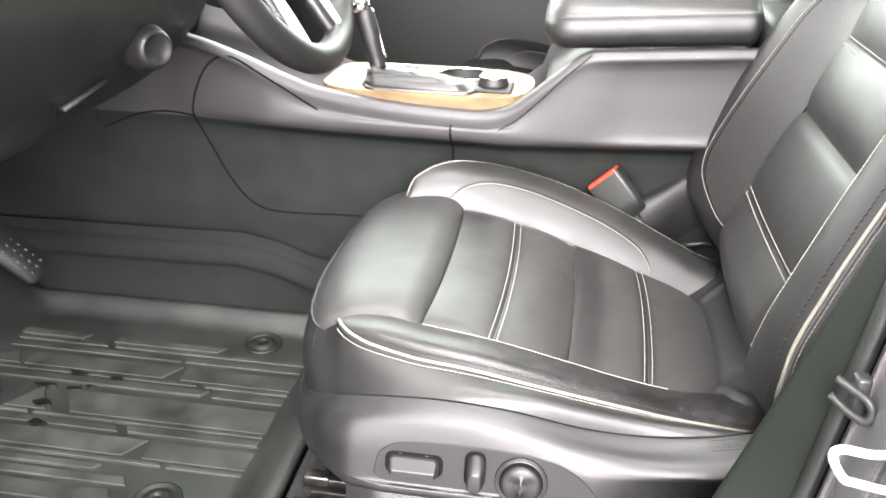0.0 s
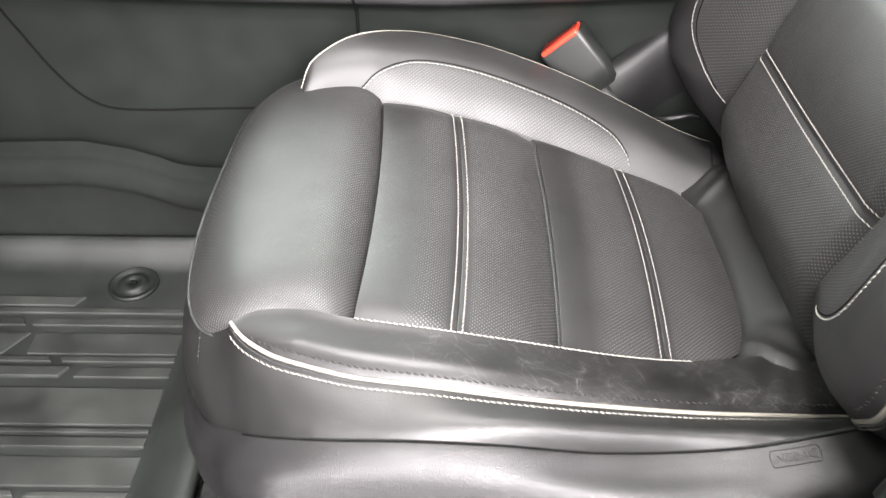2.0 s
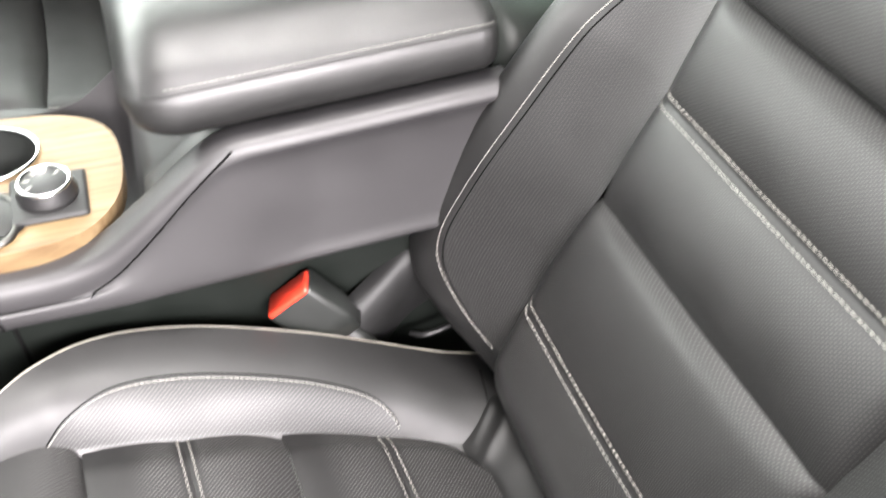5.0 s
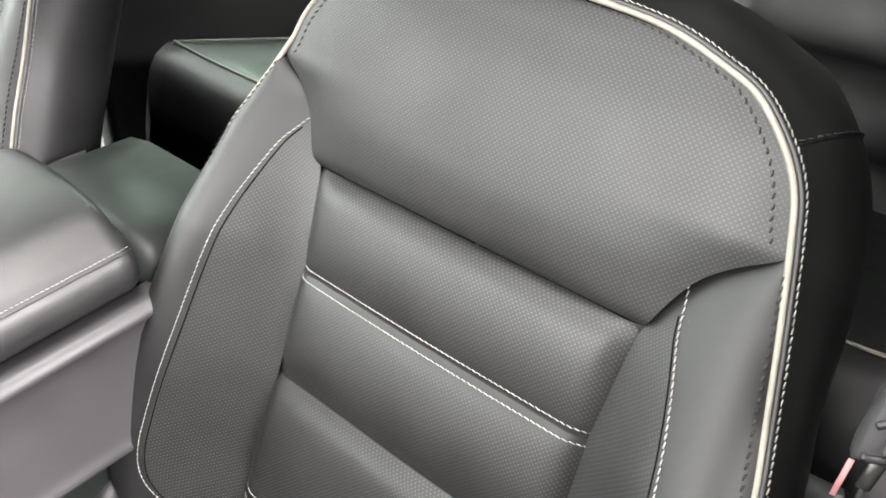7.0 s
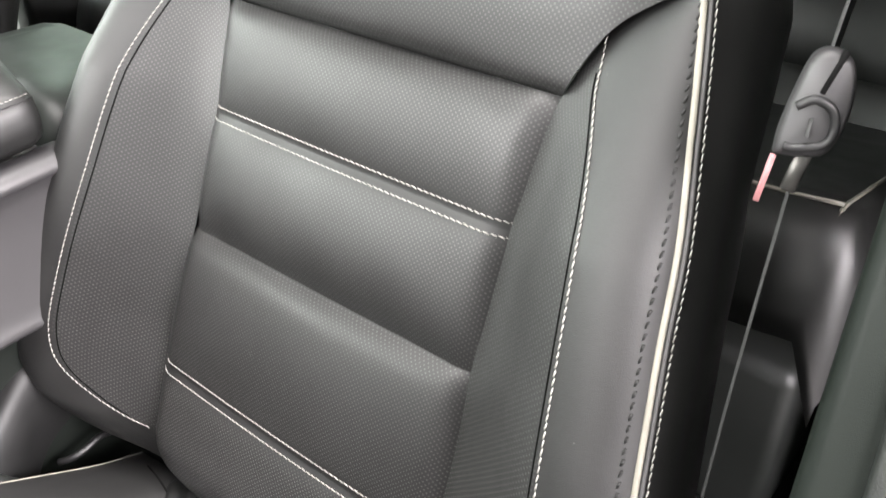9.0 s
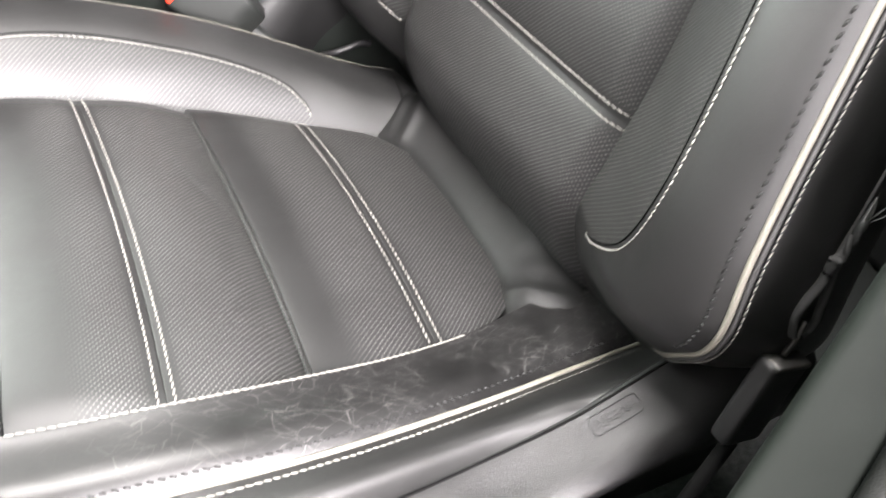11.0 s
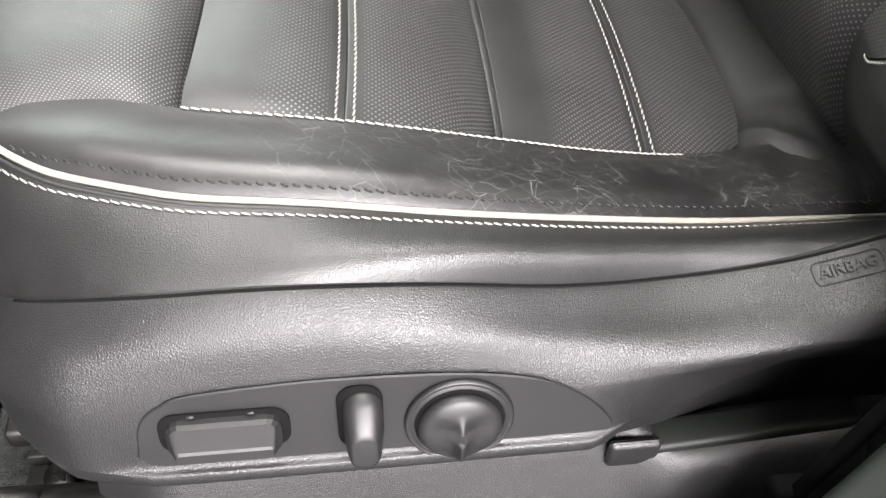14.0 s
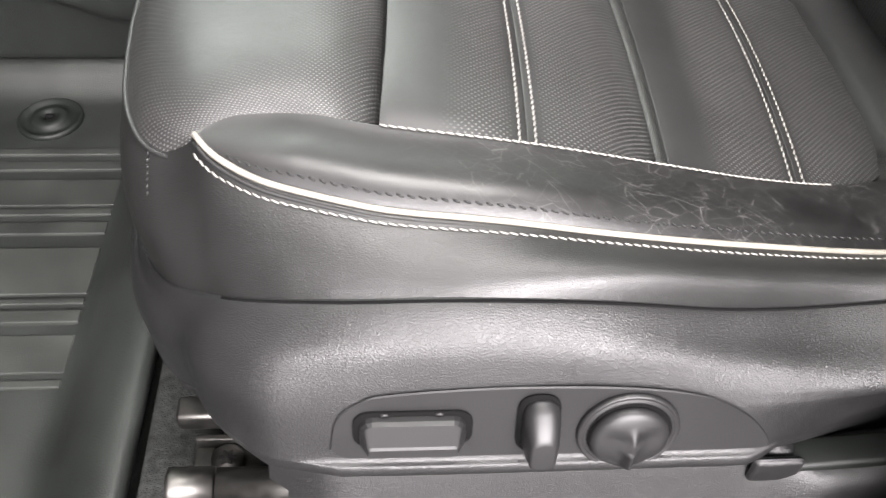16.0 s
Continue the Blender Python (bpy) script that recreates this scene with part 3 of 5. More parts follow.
# rear roll, tucked under the backrest
REARC = [(0.11, -0.151), (0.14, -0.141), (0.165, -0.125), (0.185, -0.1), (0.195, -0.06), (0.198, 0.0), (0.196, 0.06), (0.188, 0.108), (0.17, 0.138), (0.145, 0.155), (0.115, 0.166)]
rc = catmull(REARC, 16)
grid = []
for kr, (x, y) in enumerate(rc):
    fold = 0.0008 * math.sin(kr * 0.62 + 0.9 * math.sin(kr * 0.21)) * (max(0.0, min(1.0, (y - 0.04) / 0.05)) + 0.25 * max(0.0, min(1.0, (-0.02 - y) / 0.05)))
    d = Vector((x - 0.06, y * 0.9, 0)).normalized() * (0.45 + 0.55 * min(1.0, min(kr, len(rc) - 1 - kr) / 26.0))
    z0 = along(BASE_Z, min(x, 0.2))[0]
    grid.append([(x + d.x * o, y + d.y * o, z0 + h - 0.5 * max(0.0, o - 0.006) * max(0.0, min(1.0, (-0.06 - y) / 0.04)) - 0.014 * max(0.0, 1 - min(kr, len(rc) - 1 - kr) / 22.0) - 0.028 * max(0.0, min(1.0, (kr - len(rc) + 46) / 34.0)) - 0.024 * max(0.0, 1 - kr / 44.0) - 0.3 * max(0.0, o) * max(0.0, min(1.0, (kr - len(rc) + 52) / 30.0)) + fold * max(0.0, o + 0.008) * 40) for o, h in ((-0.016, -0.012), (-0.011, -0.001), (-0.003, 0.005), (0.008, 0.0105), (0.022, 0.017), (0.036, 0.023), (0.050, 0.026), (0.064, 0.022))])
roll = sheet("rear_roll", grid, LEATHER, seat, "gathered black leather roll behind the cushion insert")

tube("tuck_seam", [bolster_far(0.196 + 0.022 * v, v) for v in np.linspace(0.0, 0.8, 12)], 0.0009, BLK, roll, "dark tuck seam")

# ---- driver seat: side shell ----
side_path = [(x, *along(LINE_N, x)) for x in np.linspace(0.30, -0.255, 84)]
side_path = [(x, y, z + max(0, x - 0.225) * 0.35) for x, y, z in side_path]
shell_path = side_path + [tuple(p) for p in low[2:]]
shell_rows = []
for k, (x, y, z0) in enumerate(shell_path):
    a = Vector(shell_path[max(0, k - 2)])
    b = Vector(shell_path[min(len(shell_path) - 1, k + 2)])
    d = (b - a)
    out = Vector((-d.y, d.x, 0)).normalized()
    side = k < len(side_path)
    f = max(0.0, min(1.0, (-0.205 - x) / 0.05)) if side else 1.0
    g = 0.0 if side else min(1.0, (k - len(side_path)) / 12)
    lip = max(0.0, min(1.0, 1 - max(0, abs(x + 0.075) - 0.1) / 0.025)) if side else 0.0
    t = max(0.0, min(1.0, (x - 0.03) / 0.12))
    o = (-0.2865 - y) * -1
    o = o * (1 - f) + (0.020 - 0.008 * g) * f
    zb = (0.145 - 0.055 * t) * (1 - f) + f * (z0 - 0.085 + 0.035 * g)
    zz = [0.218 - 0.006 * t, 0.193, 0.169, 0.1648, 0.156, zb + 0.002, zb - 0.002]
    fr_ = [0.26, 0.5, 0.74, 0.78, 0.88, 0.98, 1.02]
    zz = [p * (1 - f) + f * (z0 - q * (z0 - zb)) for p, q in zip(zz, fr_)]
    dz = z0 - zz[1]
    offs = [(-0.006, z0 - 0.010), (-0.004, z0 - 0.001), (0.002, z0 + 0.0015), (0.4 * o, z0 - 0.004), (0.72 * o, z0 - 0.25 * dz), (0.92 * o, z0 - 0.48 * dz), (o + 0.002 * (1 - f) - 0.006 * t, z0 - 0.72 * dz), (o + 0.0055 - 0.006 * f - 0.015 * t, zz[1]), (o + 0.0103 - 0.012 * f - 0.033 * t, zz[2]),
            (o + 0.0103 + 0.0050 * lip - 0.012 * f - 0.036 * t, zz[3]), (o + 0.0095 + 0.0050 * lip - 0.014 * f - 0.040 * t, zz[4]), (o + 0.0025 - 0.014 * f - 0.046 * t, zz[5]), (o - 0.012 - 0.006 * f - 0.050 * t, zz[6])]
    shell_rows.append(catmull([(x + out.x * w, y + out.y * w, z) for w, z in offs], 5))
shell = sheet("side_shell", shell_rows, PLASTIC, seat, "grained black plastic side shell of the seat base")

# The gap's shade is laid in as a black cord over the groove.
tube("shell_gap_shade", [(x, y - 0.0012, z + 0.001) for x, y, z in side_path[12:-2]], 0.0012, BLK, shell, "black cord for the shade in the gap under the leather")

# switch plate with its controls
def plate_point(x, z, off):
    f = (z - 0.193) / 0.05
    return (x, -0.2918 + 0.0098 * f - off, z)


PLATE = catmull([(-0.187, 0.176), (-0.183, 0.197), (-0.172, 0.207), (-0.158, 0.212), (-0.105, 0.2155), (-0.05, 0.2145), (-0.015, 0.2105), (0.008, 0.204), (0.026, 0.193), (0.038, 0.180), (0.0415, 0.172), (0.036, 0.169), (0.0, 0.1685), (-0.05, 0.1685), (-0.105, 0.169), (-0.16, 0.169), (-0.18, 0.170), (-0.187, 0.176)], 4)[:-1]
bm = bmesh.new()
top = [bm.verts.new(plate_point(x, z, 0.0010)) for x, z in PLATE]
c = PLATE.mean(axis=0)
rim = [bm.verts.new(plate_point(c[0] + (x - c[0]) * 1.006, c[1] + (z - c[1]) * 1.02, 0.0002)) for x, z in PLATE]
bm.faces.new(top)
for i in range(len(top)):
    bm.faces.new((top[i], rim[i], rim[(i + 1) % len(top)], top[(i + 1) % len(top)]))
bmesh.ops.recalc_face_normals(bm, faces=bm.faces)
plate = part("switch_plate", bm, SMOOTH, seat, "smooth black plastic seat switch plate", smooth=False)


def control_frame(x, z, off=0.002):
    """Pose on the switch plate: local x along the plate, y up it, z out of it."""
    p = Vector(plate_point(x, z, off))
    upv = Vector((0, 0.192, 0.981)).normalized()
    out = Vector((1, 0, 0)).cross(upv)
    return Matrix(((1, upv.x, out.x, p.x), (0, upv.y, out.y, p.y), (0, upv.z, out.z, p.z), (0, 0, 0, 1)))


for sx_, sz_, sr_ in ((-0.151, 0.2065, 0.0016), (-0.128, 0.2068, 0.0011), (-0.131, 0.2045, 0.0018), (-0.116, 0.1775, 0.0012), (-0.068, 0.1815, 0.0009)):
    bm = bmesh.new()
    base = control_frame(sx_, sz_, 0.0011)
    bm.faces.new([bm.verts.new(base @ Vector((sr_ * (1 + 0.35 * math.sin(2 * a + sx_ * 99)) * math.cos(a), 0.7 * sr_ * math.sin(a), 0.0002))) for a in np.linspace(0, 2 * math.pi, 12, endpoint=False)])
    part("scuff_mark", bm, BLACK, plate)


def rounded(w, h, r, n=6):
    pts = []
    for cx, cy, a0 in ((w - r, h - r, 0), (-w + r, h - r, 90), (-w + r, -h + r, 180), (w - r, -h + r, 270)):
        for k in range(n + 1):
            a = math.radians(a0 + 90 * k / n)
            pts.append((cx + r * math.cos(a), cy + r * math.sin(a)))
    return pts


def loft_bm(rings, m):
    bm = bmesh.new()
    vs = [[bm.verts.new(p) for p in ring] for ring in rings]
    n = len(rings[0])
    for a, b in zip(vs[:-1], vs[1:]):
        for i in range(n):
            bm.faces.new((a[i], a[(i + 1) % n], b[(i + 1) % n], b[i]))
    bm.faces.new(list(reversed(vs[0])))
    bm.faces.new(vs[-1])
    bmesh.ops.recalc_face_normals(bm, faces=bm.faces)
    bmesh.ops.transform(bm, matrix=m, verts=bm.verts)
    return bm


fr = control_frame(-0.1455, 0.191)
part("slider_recess", loft_bm([[(x, y, z) for x, y in rounded(w, h, 0.0085)] for w, h, z in ((0.0300, 0.0122, -0.002), (0.0300, 0.0122, 0.0004), (0.0297, 0.0119, 0.0007))], fr), BLK, plate, "black recess of the slider")


def bar_ring(w, lo, hi, z, r=0.0015):
    """Outline of a bar from lo to hi up the plate, z out of it."""
    return [(x, y + (lo + hi) / 2, z) for x, y in rounded(w, (hi - lo) / 2, min(r, (hi - lo) / 2.1), 3)]


part("slider_switch", loft_bm([bar_ring(0.0270, -0.0125, 0.0098, -0.001, 0.007), bar_ring(0.0262, -0.0124, 0.0092, 0.0036, 0.006), bar_ring(0.0240, -0.0119, 0.0082, 0.0060, 0.004), bar_ring(0.0226, -0.0112, -0.0040, 0.0084, 0.002), bar_ring(0.0221, -0.0106, -0.0054, 0.0092), bar_ring(0.0214, -0.0098, -0.0066, 0.0092)], fr), SMOOTH, plate, "black bar-shaped seat slider switch", smooth=False)
for cx in (-0.014, 0.013):
    part("recess_clip", box_bm(0, 0, 0, 0.004, 0.0016, 0.0016, 0.0006, 1, fr @ Matrix.Translation((cx, 0.0112, 0.001))), SMOOTH, plate)
fr = control_frame(-0.0815, 0.192)
part("switch_socket", loft_bm([[(x - 0.0012, y + 0.001, z) for x, y in rounded(0.0108, 0.0198, 0.009)] for z in (-0.001, 0.0007)], fr), BLK, plate, "black switch socket")
# paddle: a half-round neck sloping out to a flat oval end
neck = []
for lo, hi, w, z, r in ((-0.017, 0.0185, 0.0093, -0.001, 0.0085), (-0.017, 0.0180, 0.0093, 0.003, 0.0085), (-0.0172, 0.0135, 0.0088, 0.0075, 0.008), (-0.0174, 0.0085, 0.0080, 0.0120, 0.0072), (-0.0174, 0.0045, 0.0070, 0.0150, 0.0062), (-0.0168, 0.0030, 0.0062, 0.0160, 0.0056), (-0.0155, 0.0018, 0.0052, 0.0163, 0.005)):
    neck.append([(x, y + (lo + hi) / 2, z) for x, y in rounded(w, (hi - lo) / 2, r, 6)])
part("recliner_switch", loft_bm(neck, fr), SMOOTH, plate, "upright black recliner switch")
fr = control_frame(-0.0355, 0.1856)


def ring_pts(r, z, n=36):
    return [(r * math.cos(2 * math.pi * k / n), r * math.sin(2 * math.pi * k / n), z) for k in range(n)]


part("lumbar_bezel", loft_bm([ring_pts(0.0268, -0.001), ring_pts(0.0266, 0.0010), ring_pts(0.0258, 0.0019), ring_pts(0.0250, 0.0021), ring_pts(0.0246, 0.0014), ring_pts(0.0238, 0.0015), ring_pts(0.0230, 0.0024), ring_pts(0.0222, 0.0022), ring_pts(0.0216, 0.0006)], fr), SMOOTH, plate, "round black bezel")
part("bezel_gap", loft_bm([ring_pts(0.0222, 0.0), ring_pts(0.0222, 0.0014)], fr), BLK, plate, "black gap round the knob")
# dome with a finger ridge that starts at the middle and runs out at the lower edge
dome = []
for i in range(13):
    q = i / 12
    rr = 0.0203 * math.cos(q * math.pi / 2) ** 0.8
    row = []
    for k in range(96):
        a = 2 * math.pi * k / 96
        x, y = rr * math.cos(a), rr * math.sin(a) - 0.0012
        z = 0.003 + 0.0068 * math.sin(q * math.pi / 2) ** 0.9
        low = max(0.0, min(1.0, (0.010 - y) / 0.008))
        z += low * max(0.0, min(1.0, (y + 0.0215) / 0.005)) * (0.0042 * math.exp(-(abs(x) / 0.0024) ** 2.2) - 0.0022 * math.exp(-((abs(x) - 0.0085) / 0.0060) ** 2)) * min(1.0, 2.4 * q)
        row.append((x, y, z))
    dome.append(row)
part("lumbar_knob", loft_bm([[(x, y, 0.0) for x, y, z in dome[0]]] + dome[:-1], fr), SMOOTH, plate, "round black lumbar knob with a raised grip ridge")

# ---- driver seat: backrest ----
BD = np.array((0.227, 0.0, 0.354))
BU = np.array((0.374, 0.0, 0.927))
BN = np.array((-0.927, 0.0, 0.374))
YC = 0.012
YI = 0.017


def back(t, y, n=0.0):
    """A place on the backrest: t metres up it, y across, n towards the driver."""
    p = BD + BU * t + BN * n
    return (p[0], y, p[2])


INNER = smooth_table([(-0.175, 0.146), (-0.13, 0.143), (-0.075, 0.142), (0.0, 0.147), (0.06, 0.146), (0.12, 0.142), (0.2, 0.141), (0.27, 0.144), (0.305, 0.150), (0.336, 0.162), (0.352, 0.171), (0.367, 0.187), (0.382, 0.211)])
EDGE_B = [(-0.115, 0.230, -0.038), (-0.103, 0.249, -0.021), (-0.084, 0.269, -0.005), (-0.069, 0.2835, 0.006), (-0.054, 0.2915, 0.0145), (-0.036, 0.2945, 0.0215), (0.0, 0.291, 0.03), (0.05, 0.283, 0.031), (0.1, 0.275, 0.030), (0.15, 0.266, 0.027), (0.2, 0.257, 0.024), (0.25, 0.248, 0.018), (0.3, 0.235, 0.012), (0.34, 0.224, 0.007), (0.372, 0.215, 0.004), (0.393, 0.209, 0.003), (0.417, 0.201, 0.003), (0.438, 0.187, 0.003), (0.459, 0.164, 0.002)]
PIPE_B = smooth_table(EDGE_B)
TS = [-0.17, -0.006, 0.122, 0.22, 0.306]
JOINTS = ((-0.002, 0.003), (0.121, 0.010), (0.219, 0.003), (0.306, 0.010))


def tuck_under(t):
    """How far the lower end of the backrest bends back under the cushion."""
    return 0.085 * max(0.0, (-0.065 - t) / 0.1) ** 1.5


def insert_n(t, v):
    n = 0.004 * (1 - v * v) - tuck_under(t)
    flat = 1 - abs(v) ** 5
    for j, d in JOINTS:
        w = 0.007 if t < j else 0.018
        n -= d * (0.3 + 0.7 * flat) * math.exp(-(abs(t - j) / w) ** 1.3)
    for lo, hi in zip(TS[:-1], TS[1:]):
        if lo <= t <= hi:
            n += 0.005 * flat * math.sin(math.pi * (t - lo) / (hi - lo))
    n -= 0.012 * max(0, abs(v) - 0.88) / 0.12
    return n


def back_panel(t0, t1, rows, label, cols=44):
    grid, uv = [], []
    for i in range(rows + 1):
        u = 0.5 - 0.5 * math.cos(math.pi * i / rows)
        t = t0 + (t1 - t0) * u
        w = along(INNER, t)[0] + 0.008
        grid.append([back(t, YI + w * v, insert_n(t, v)) for v in np.linspace(-1, 1, cols + 1)])
        uv.append([(t, w * v) for v in np.linspace(-1, 1, cols + 1)])
    mask = [[(0.85 - 0.5 * max(0, min(1, (p[0] + 0.02) / 0.1))) * max(0, min(1, (min(abs(p[0] + 0.002), abs(p[0] - 0.219)) - 0.008) / 0.003)) for p in row] for row in uv]
    return sheet("backrest_panel", grid, PERF, seat, label, uv, mask=mask)


bp = [back_panel(-0.17, -0.002, 26, "perforated leather lower backrest panel"), back_panel(-0.002, 0.121, 26, "perforated leather backrest panel"), back_panel(0.121, 0.219, 24, "perforated leather backrest panel"), back_panel(0.219, 0.306, 24, "perforated leather backrest panel")]
for j, pan in ((-0.002, bp[0]), (0.219, bp[2])):
    for d in (-0.005, 0.005):
        w = along(INNER, j)[0] + 0.0065
        stitches("stitching", [back(j + d, YI + w * v, insert_n(j + d, v)) for v in np.linspace(-1, 1, 60)], pan, normal=tuple(BN))


# top panel: from the upper groove to the piping over the shoulders
TOP = [(0.306, 0.150, -0.010), (0.309, 0.152, -0.004), (0.316, 0.156, 0.0), (0.336, 0.164, 0.002), (0.352, 0.173, 0.003), (0.367, 0.189, 0.003), (0.382, 0.211, 0.003), (0.395, 0.208, 0.003), (0.417, 0.201, 0.003), (0.438, 0.187, 0.003), (0.459, 0.164, 0.002), (0.468, 0.141, 0.002), (0.479, 0.1, 0.001), (0.483, 0.05, 0.0), (0.484, 0.01, 0.0)]
tp = catmull(TOP, 4)


def top_swell(t, v):
    """Soft fullness of the upper panel, flat at its seams."""
    u = max(0.0, min(1.0, (t - 0.306) / 0.178))
    return 0.011 * (1 - v ** 4) * math.sin(math.pi * u ** 0.75) ** 0.8


sheet("backrest_top_panel", [[back(t, YC + (YI - YC) * max(0.0, min(1.0, (0.37 - t) / 0.05)) + w * v, n + top_swell(t, v)) for v in np.linspace(-1, 1, 41)] for t, w, n in tp], PERF, seat, "perforated leather upper backrest panel",
      [[(t, w * v) for v in np.linspace(-1, 1, 41)] for t, w, n in tp], mask=[[0.3] * 41 for q in tp])
for side in (-1, 1):
    # Dent shade along the shoulder seam, as black dashes.
    stitches("stitching", [back(t, YC + side * (w - 0.011), n + top_swell(t, 1 - 0.011 / max(w, 0.02)) + 0.0002) for t, w, n in tp if t > 0.385 and w > 0.03], bp[3], normal=tuple(BN), material=BLACK, pitch=0.0062, length=0.0036, r=0.0008, lift=0.0001)
OUTER = EDGE_B + [(0.469, 0.141, 0.002), (0.481, 0.1, 0.001), (0.486, 0.05, 0.0), (0.487, 0.0, 0.0)]
oc = catmull(OUTER, 6)


def far_edge(t, w, n):
    """The console-side edge stands a little wider and fuller."""
    k = max(0.0, min(1.0, (0.40 - t) / 0.08)) * max(0.0, min(1.0, (t + 0.12) / 0.045)) ** 0.6
    return (t, w + 0.013 * k, n + 0.006 * k)


of = [far_edge(*q) for q in oc]
loop = [back(t, YC - w, n) for t, w, n in oc] + [back(t, YC + w, n) for t, w, n in of[::-1][1:]]


def bolster_back(t, v, side):
    wi = along(INNER, t)[0]
    wo, no = along(PIPE_B, max(t, -0.115))
    no -= 1.2 * max(0.0, -0.115 - t)
    wo -= 0.5 * max(0.0, -0.115 - t)
    tuck = max(0.0, min(1.0, (t + 0.12) / 0.045)) ** 0.6
    # the console side is less worn and stands fuller
    far = 1.0 if side > 0 else 0.0
    swell = far * max(0.0, min(1.0, (0.40 - t) / 0.08)) * tuck
    wo += 0.013 * swell
    no += 0.006 * swell
    full = (0.027 + 0.008 * far) * min(1, max(0, (0.39 - t) / 0.16)) ** 0.9 * tuck
    f = math.sin(math.pi * v ** (1.6 + 0.5 * far)) ** 0.8 if 0 < v < 1 else 0.0
    yc = YI + (YC - YI) * v
    return back(t, yc + side * (wi + (wo - wi) * v), -(0.007 + tuck_under(t)) * (1 - v) + no * v + full * f)


BARC = {-1: catmull([(0.345, 0.02), (0.335, 0.13), (0.317, 0.26), (0.282, 0.45), (0.22, 0.57), (0.12, 0.62), (0.045, 0.63), (-0.005, 0.605), (-0.048, 0.50), (-0.070, 0.30), (-0.074, 0.18)], 6),
        1: catmull([(0.345, 0.03), (0.334, 0.20), (0.314, 0.38), (0.276, 0.50), (0.22, 0.56), (0.12, 0.59), (0.04, 0.595), (-0.01, 0.58), (-0.037, 0.52), (-0.058, 0.36), (-0.068, 0.2), (-0.07, 0.05)], 6)}
BT = np.concatenate([np.linspace(-0.16, -0.06, 30), np.linspace(-0.055, 0.382, 80)])
BV = np.concatenate([np.linspace(0, 0.7, 20), np.linspace(0.73, 1, 10)])
for side in (-1, 1):
    arc = BARC[side]
    mask = [[(0.32 + (0.6 if side < 0 else 0.25) * max(0.0, min(1.0, (0.13 - t) / 0.1))) if -0.070 < t < 0.34 and v < np.interp(t, np.minimum.accumulate(arc[:, 0])[::-1], arc[::-1, 1]) - 0.03 else 0.0 for v in BV] for t in BT]
    b = sheet("backrest_bolster", [[bolster_back(t, v, side) for v in BV] for t in BT], PERF, seat, "padded black leather backrest bolster", [[(t, v * 0.12) for v in BV] for t in BT], mask=mask)
    stitches("stitching", [bolster_back(t, v, side) for t, v in arc], b, normal=tuple(BN))
    # Black cord puts the groove's shade beside the stitches.
    tube("fold", [bolster_back(t, v - 0.035, side) for t, v in arc if v > 0.2], 0.0007, BLK, b, "black cord for the groove shade beside the stitching", sides=6)
    # Shade of the puckered dents inside the piping, as black dashes.
    stitches("stitching", [bolster_back(t, 0.95, side) for t in BT[24:]], b, normal=tuple(BN), material=BLACK, pitch=0.0062, length=0.0040, r=0.0011, lift=0.0002)
tube("piping", loop, 0.0021, PIPING, seat, "cream leather piping round the backrest")
rim_pts = np.array(loop)
ways = np.gradient(rim_pts, axis=0)
outs = np.cross(ways / np.linalg.norm(ways, axis=1)[:, None], BN)
outs *= np.sign(np.sum(outs * (rim_pts - np.array(back(0.2, YC))), axis=1))[:, None]
tube("welt", [tuple(p) for p in rim_pts + outs * 0.0028 - BN * 0.003], 0.0015, DARKTHREAD, seat, "grey-brown welt behind the piping")
stitches("stitching", [tuple(p) for p in rim_pts + outs * 0.0053 - BN * 0.0058], seat, normal=tuple(BN))
# side and rear wrap of the backrest
wrap = []
for k, (t, w, n) in enumerate(list(oc) + list(of[::-1][1:])):
    side = -1 if k < len(oc) else 1
    if k == len(oc) - 1:
        side = 0
    wy = w * side
    top = max(0, (t - 0.38) / 0.1)
    row = [back(t, YC + wy, n)]
    wide = 0.4 + 0.6 * max(0.0, min(1.0, (t - 0.28) / 0.1))
    for o, g in ((0.006, -0.012), (0.008 + 0.012 * wide, -0.035), (0.002 + 0.024 * wide, -0.07), (-0.008 + 0.024 * wide, -0.10), (-0.03, -0.118), (-0.09, -0.122)):
        row.append(back(t + o * top, YC + wy + (o * (1 - top * 0.5)) * side, n + g))
    wrap.append(catmull(row, 3))
sheet("backrest_shell", wrap, LEATHER, seat, "black leather side and rear wrap of the backrest")

for kk in (min(range(len(oc)), key=lambda q: abs(oc[q][0] - 0.437)), len(wrap) - 1 - min(range(len(oc)), key=lambda q: abs(oc[q][0] - 0.437))):
    line = [tuple(p) for p in wrap[kk][1:16]]
    tube("wrap_seam", line, 0.0012, BLACK, seat, "dark sewn seam over the shoulder")
    stitches("stitching", [(x, y, z + 0.001) for x, y, z in line], seat, normal=(-0.3, 0, 1), material=BLACK, pitch=0.007, length=0.005, r=0.0009)

# ---- driver seat: rails and covers ----
lower = []
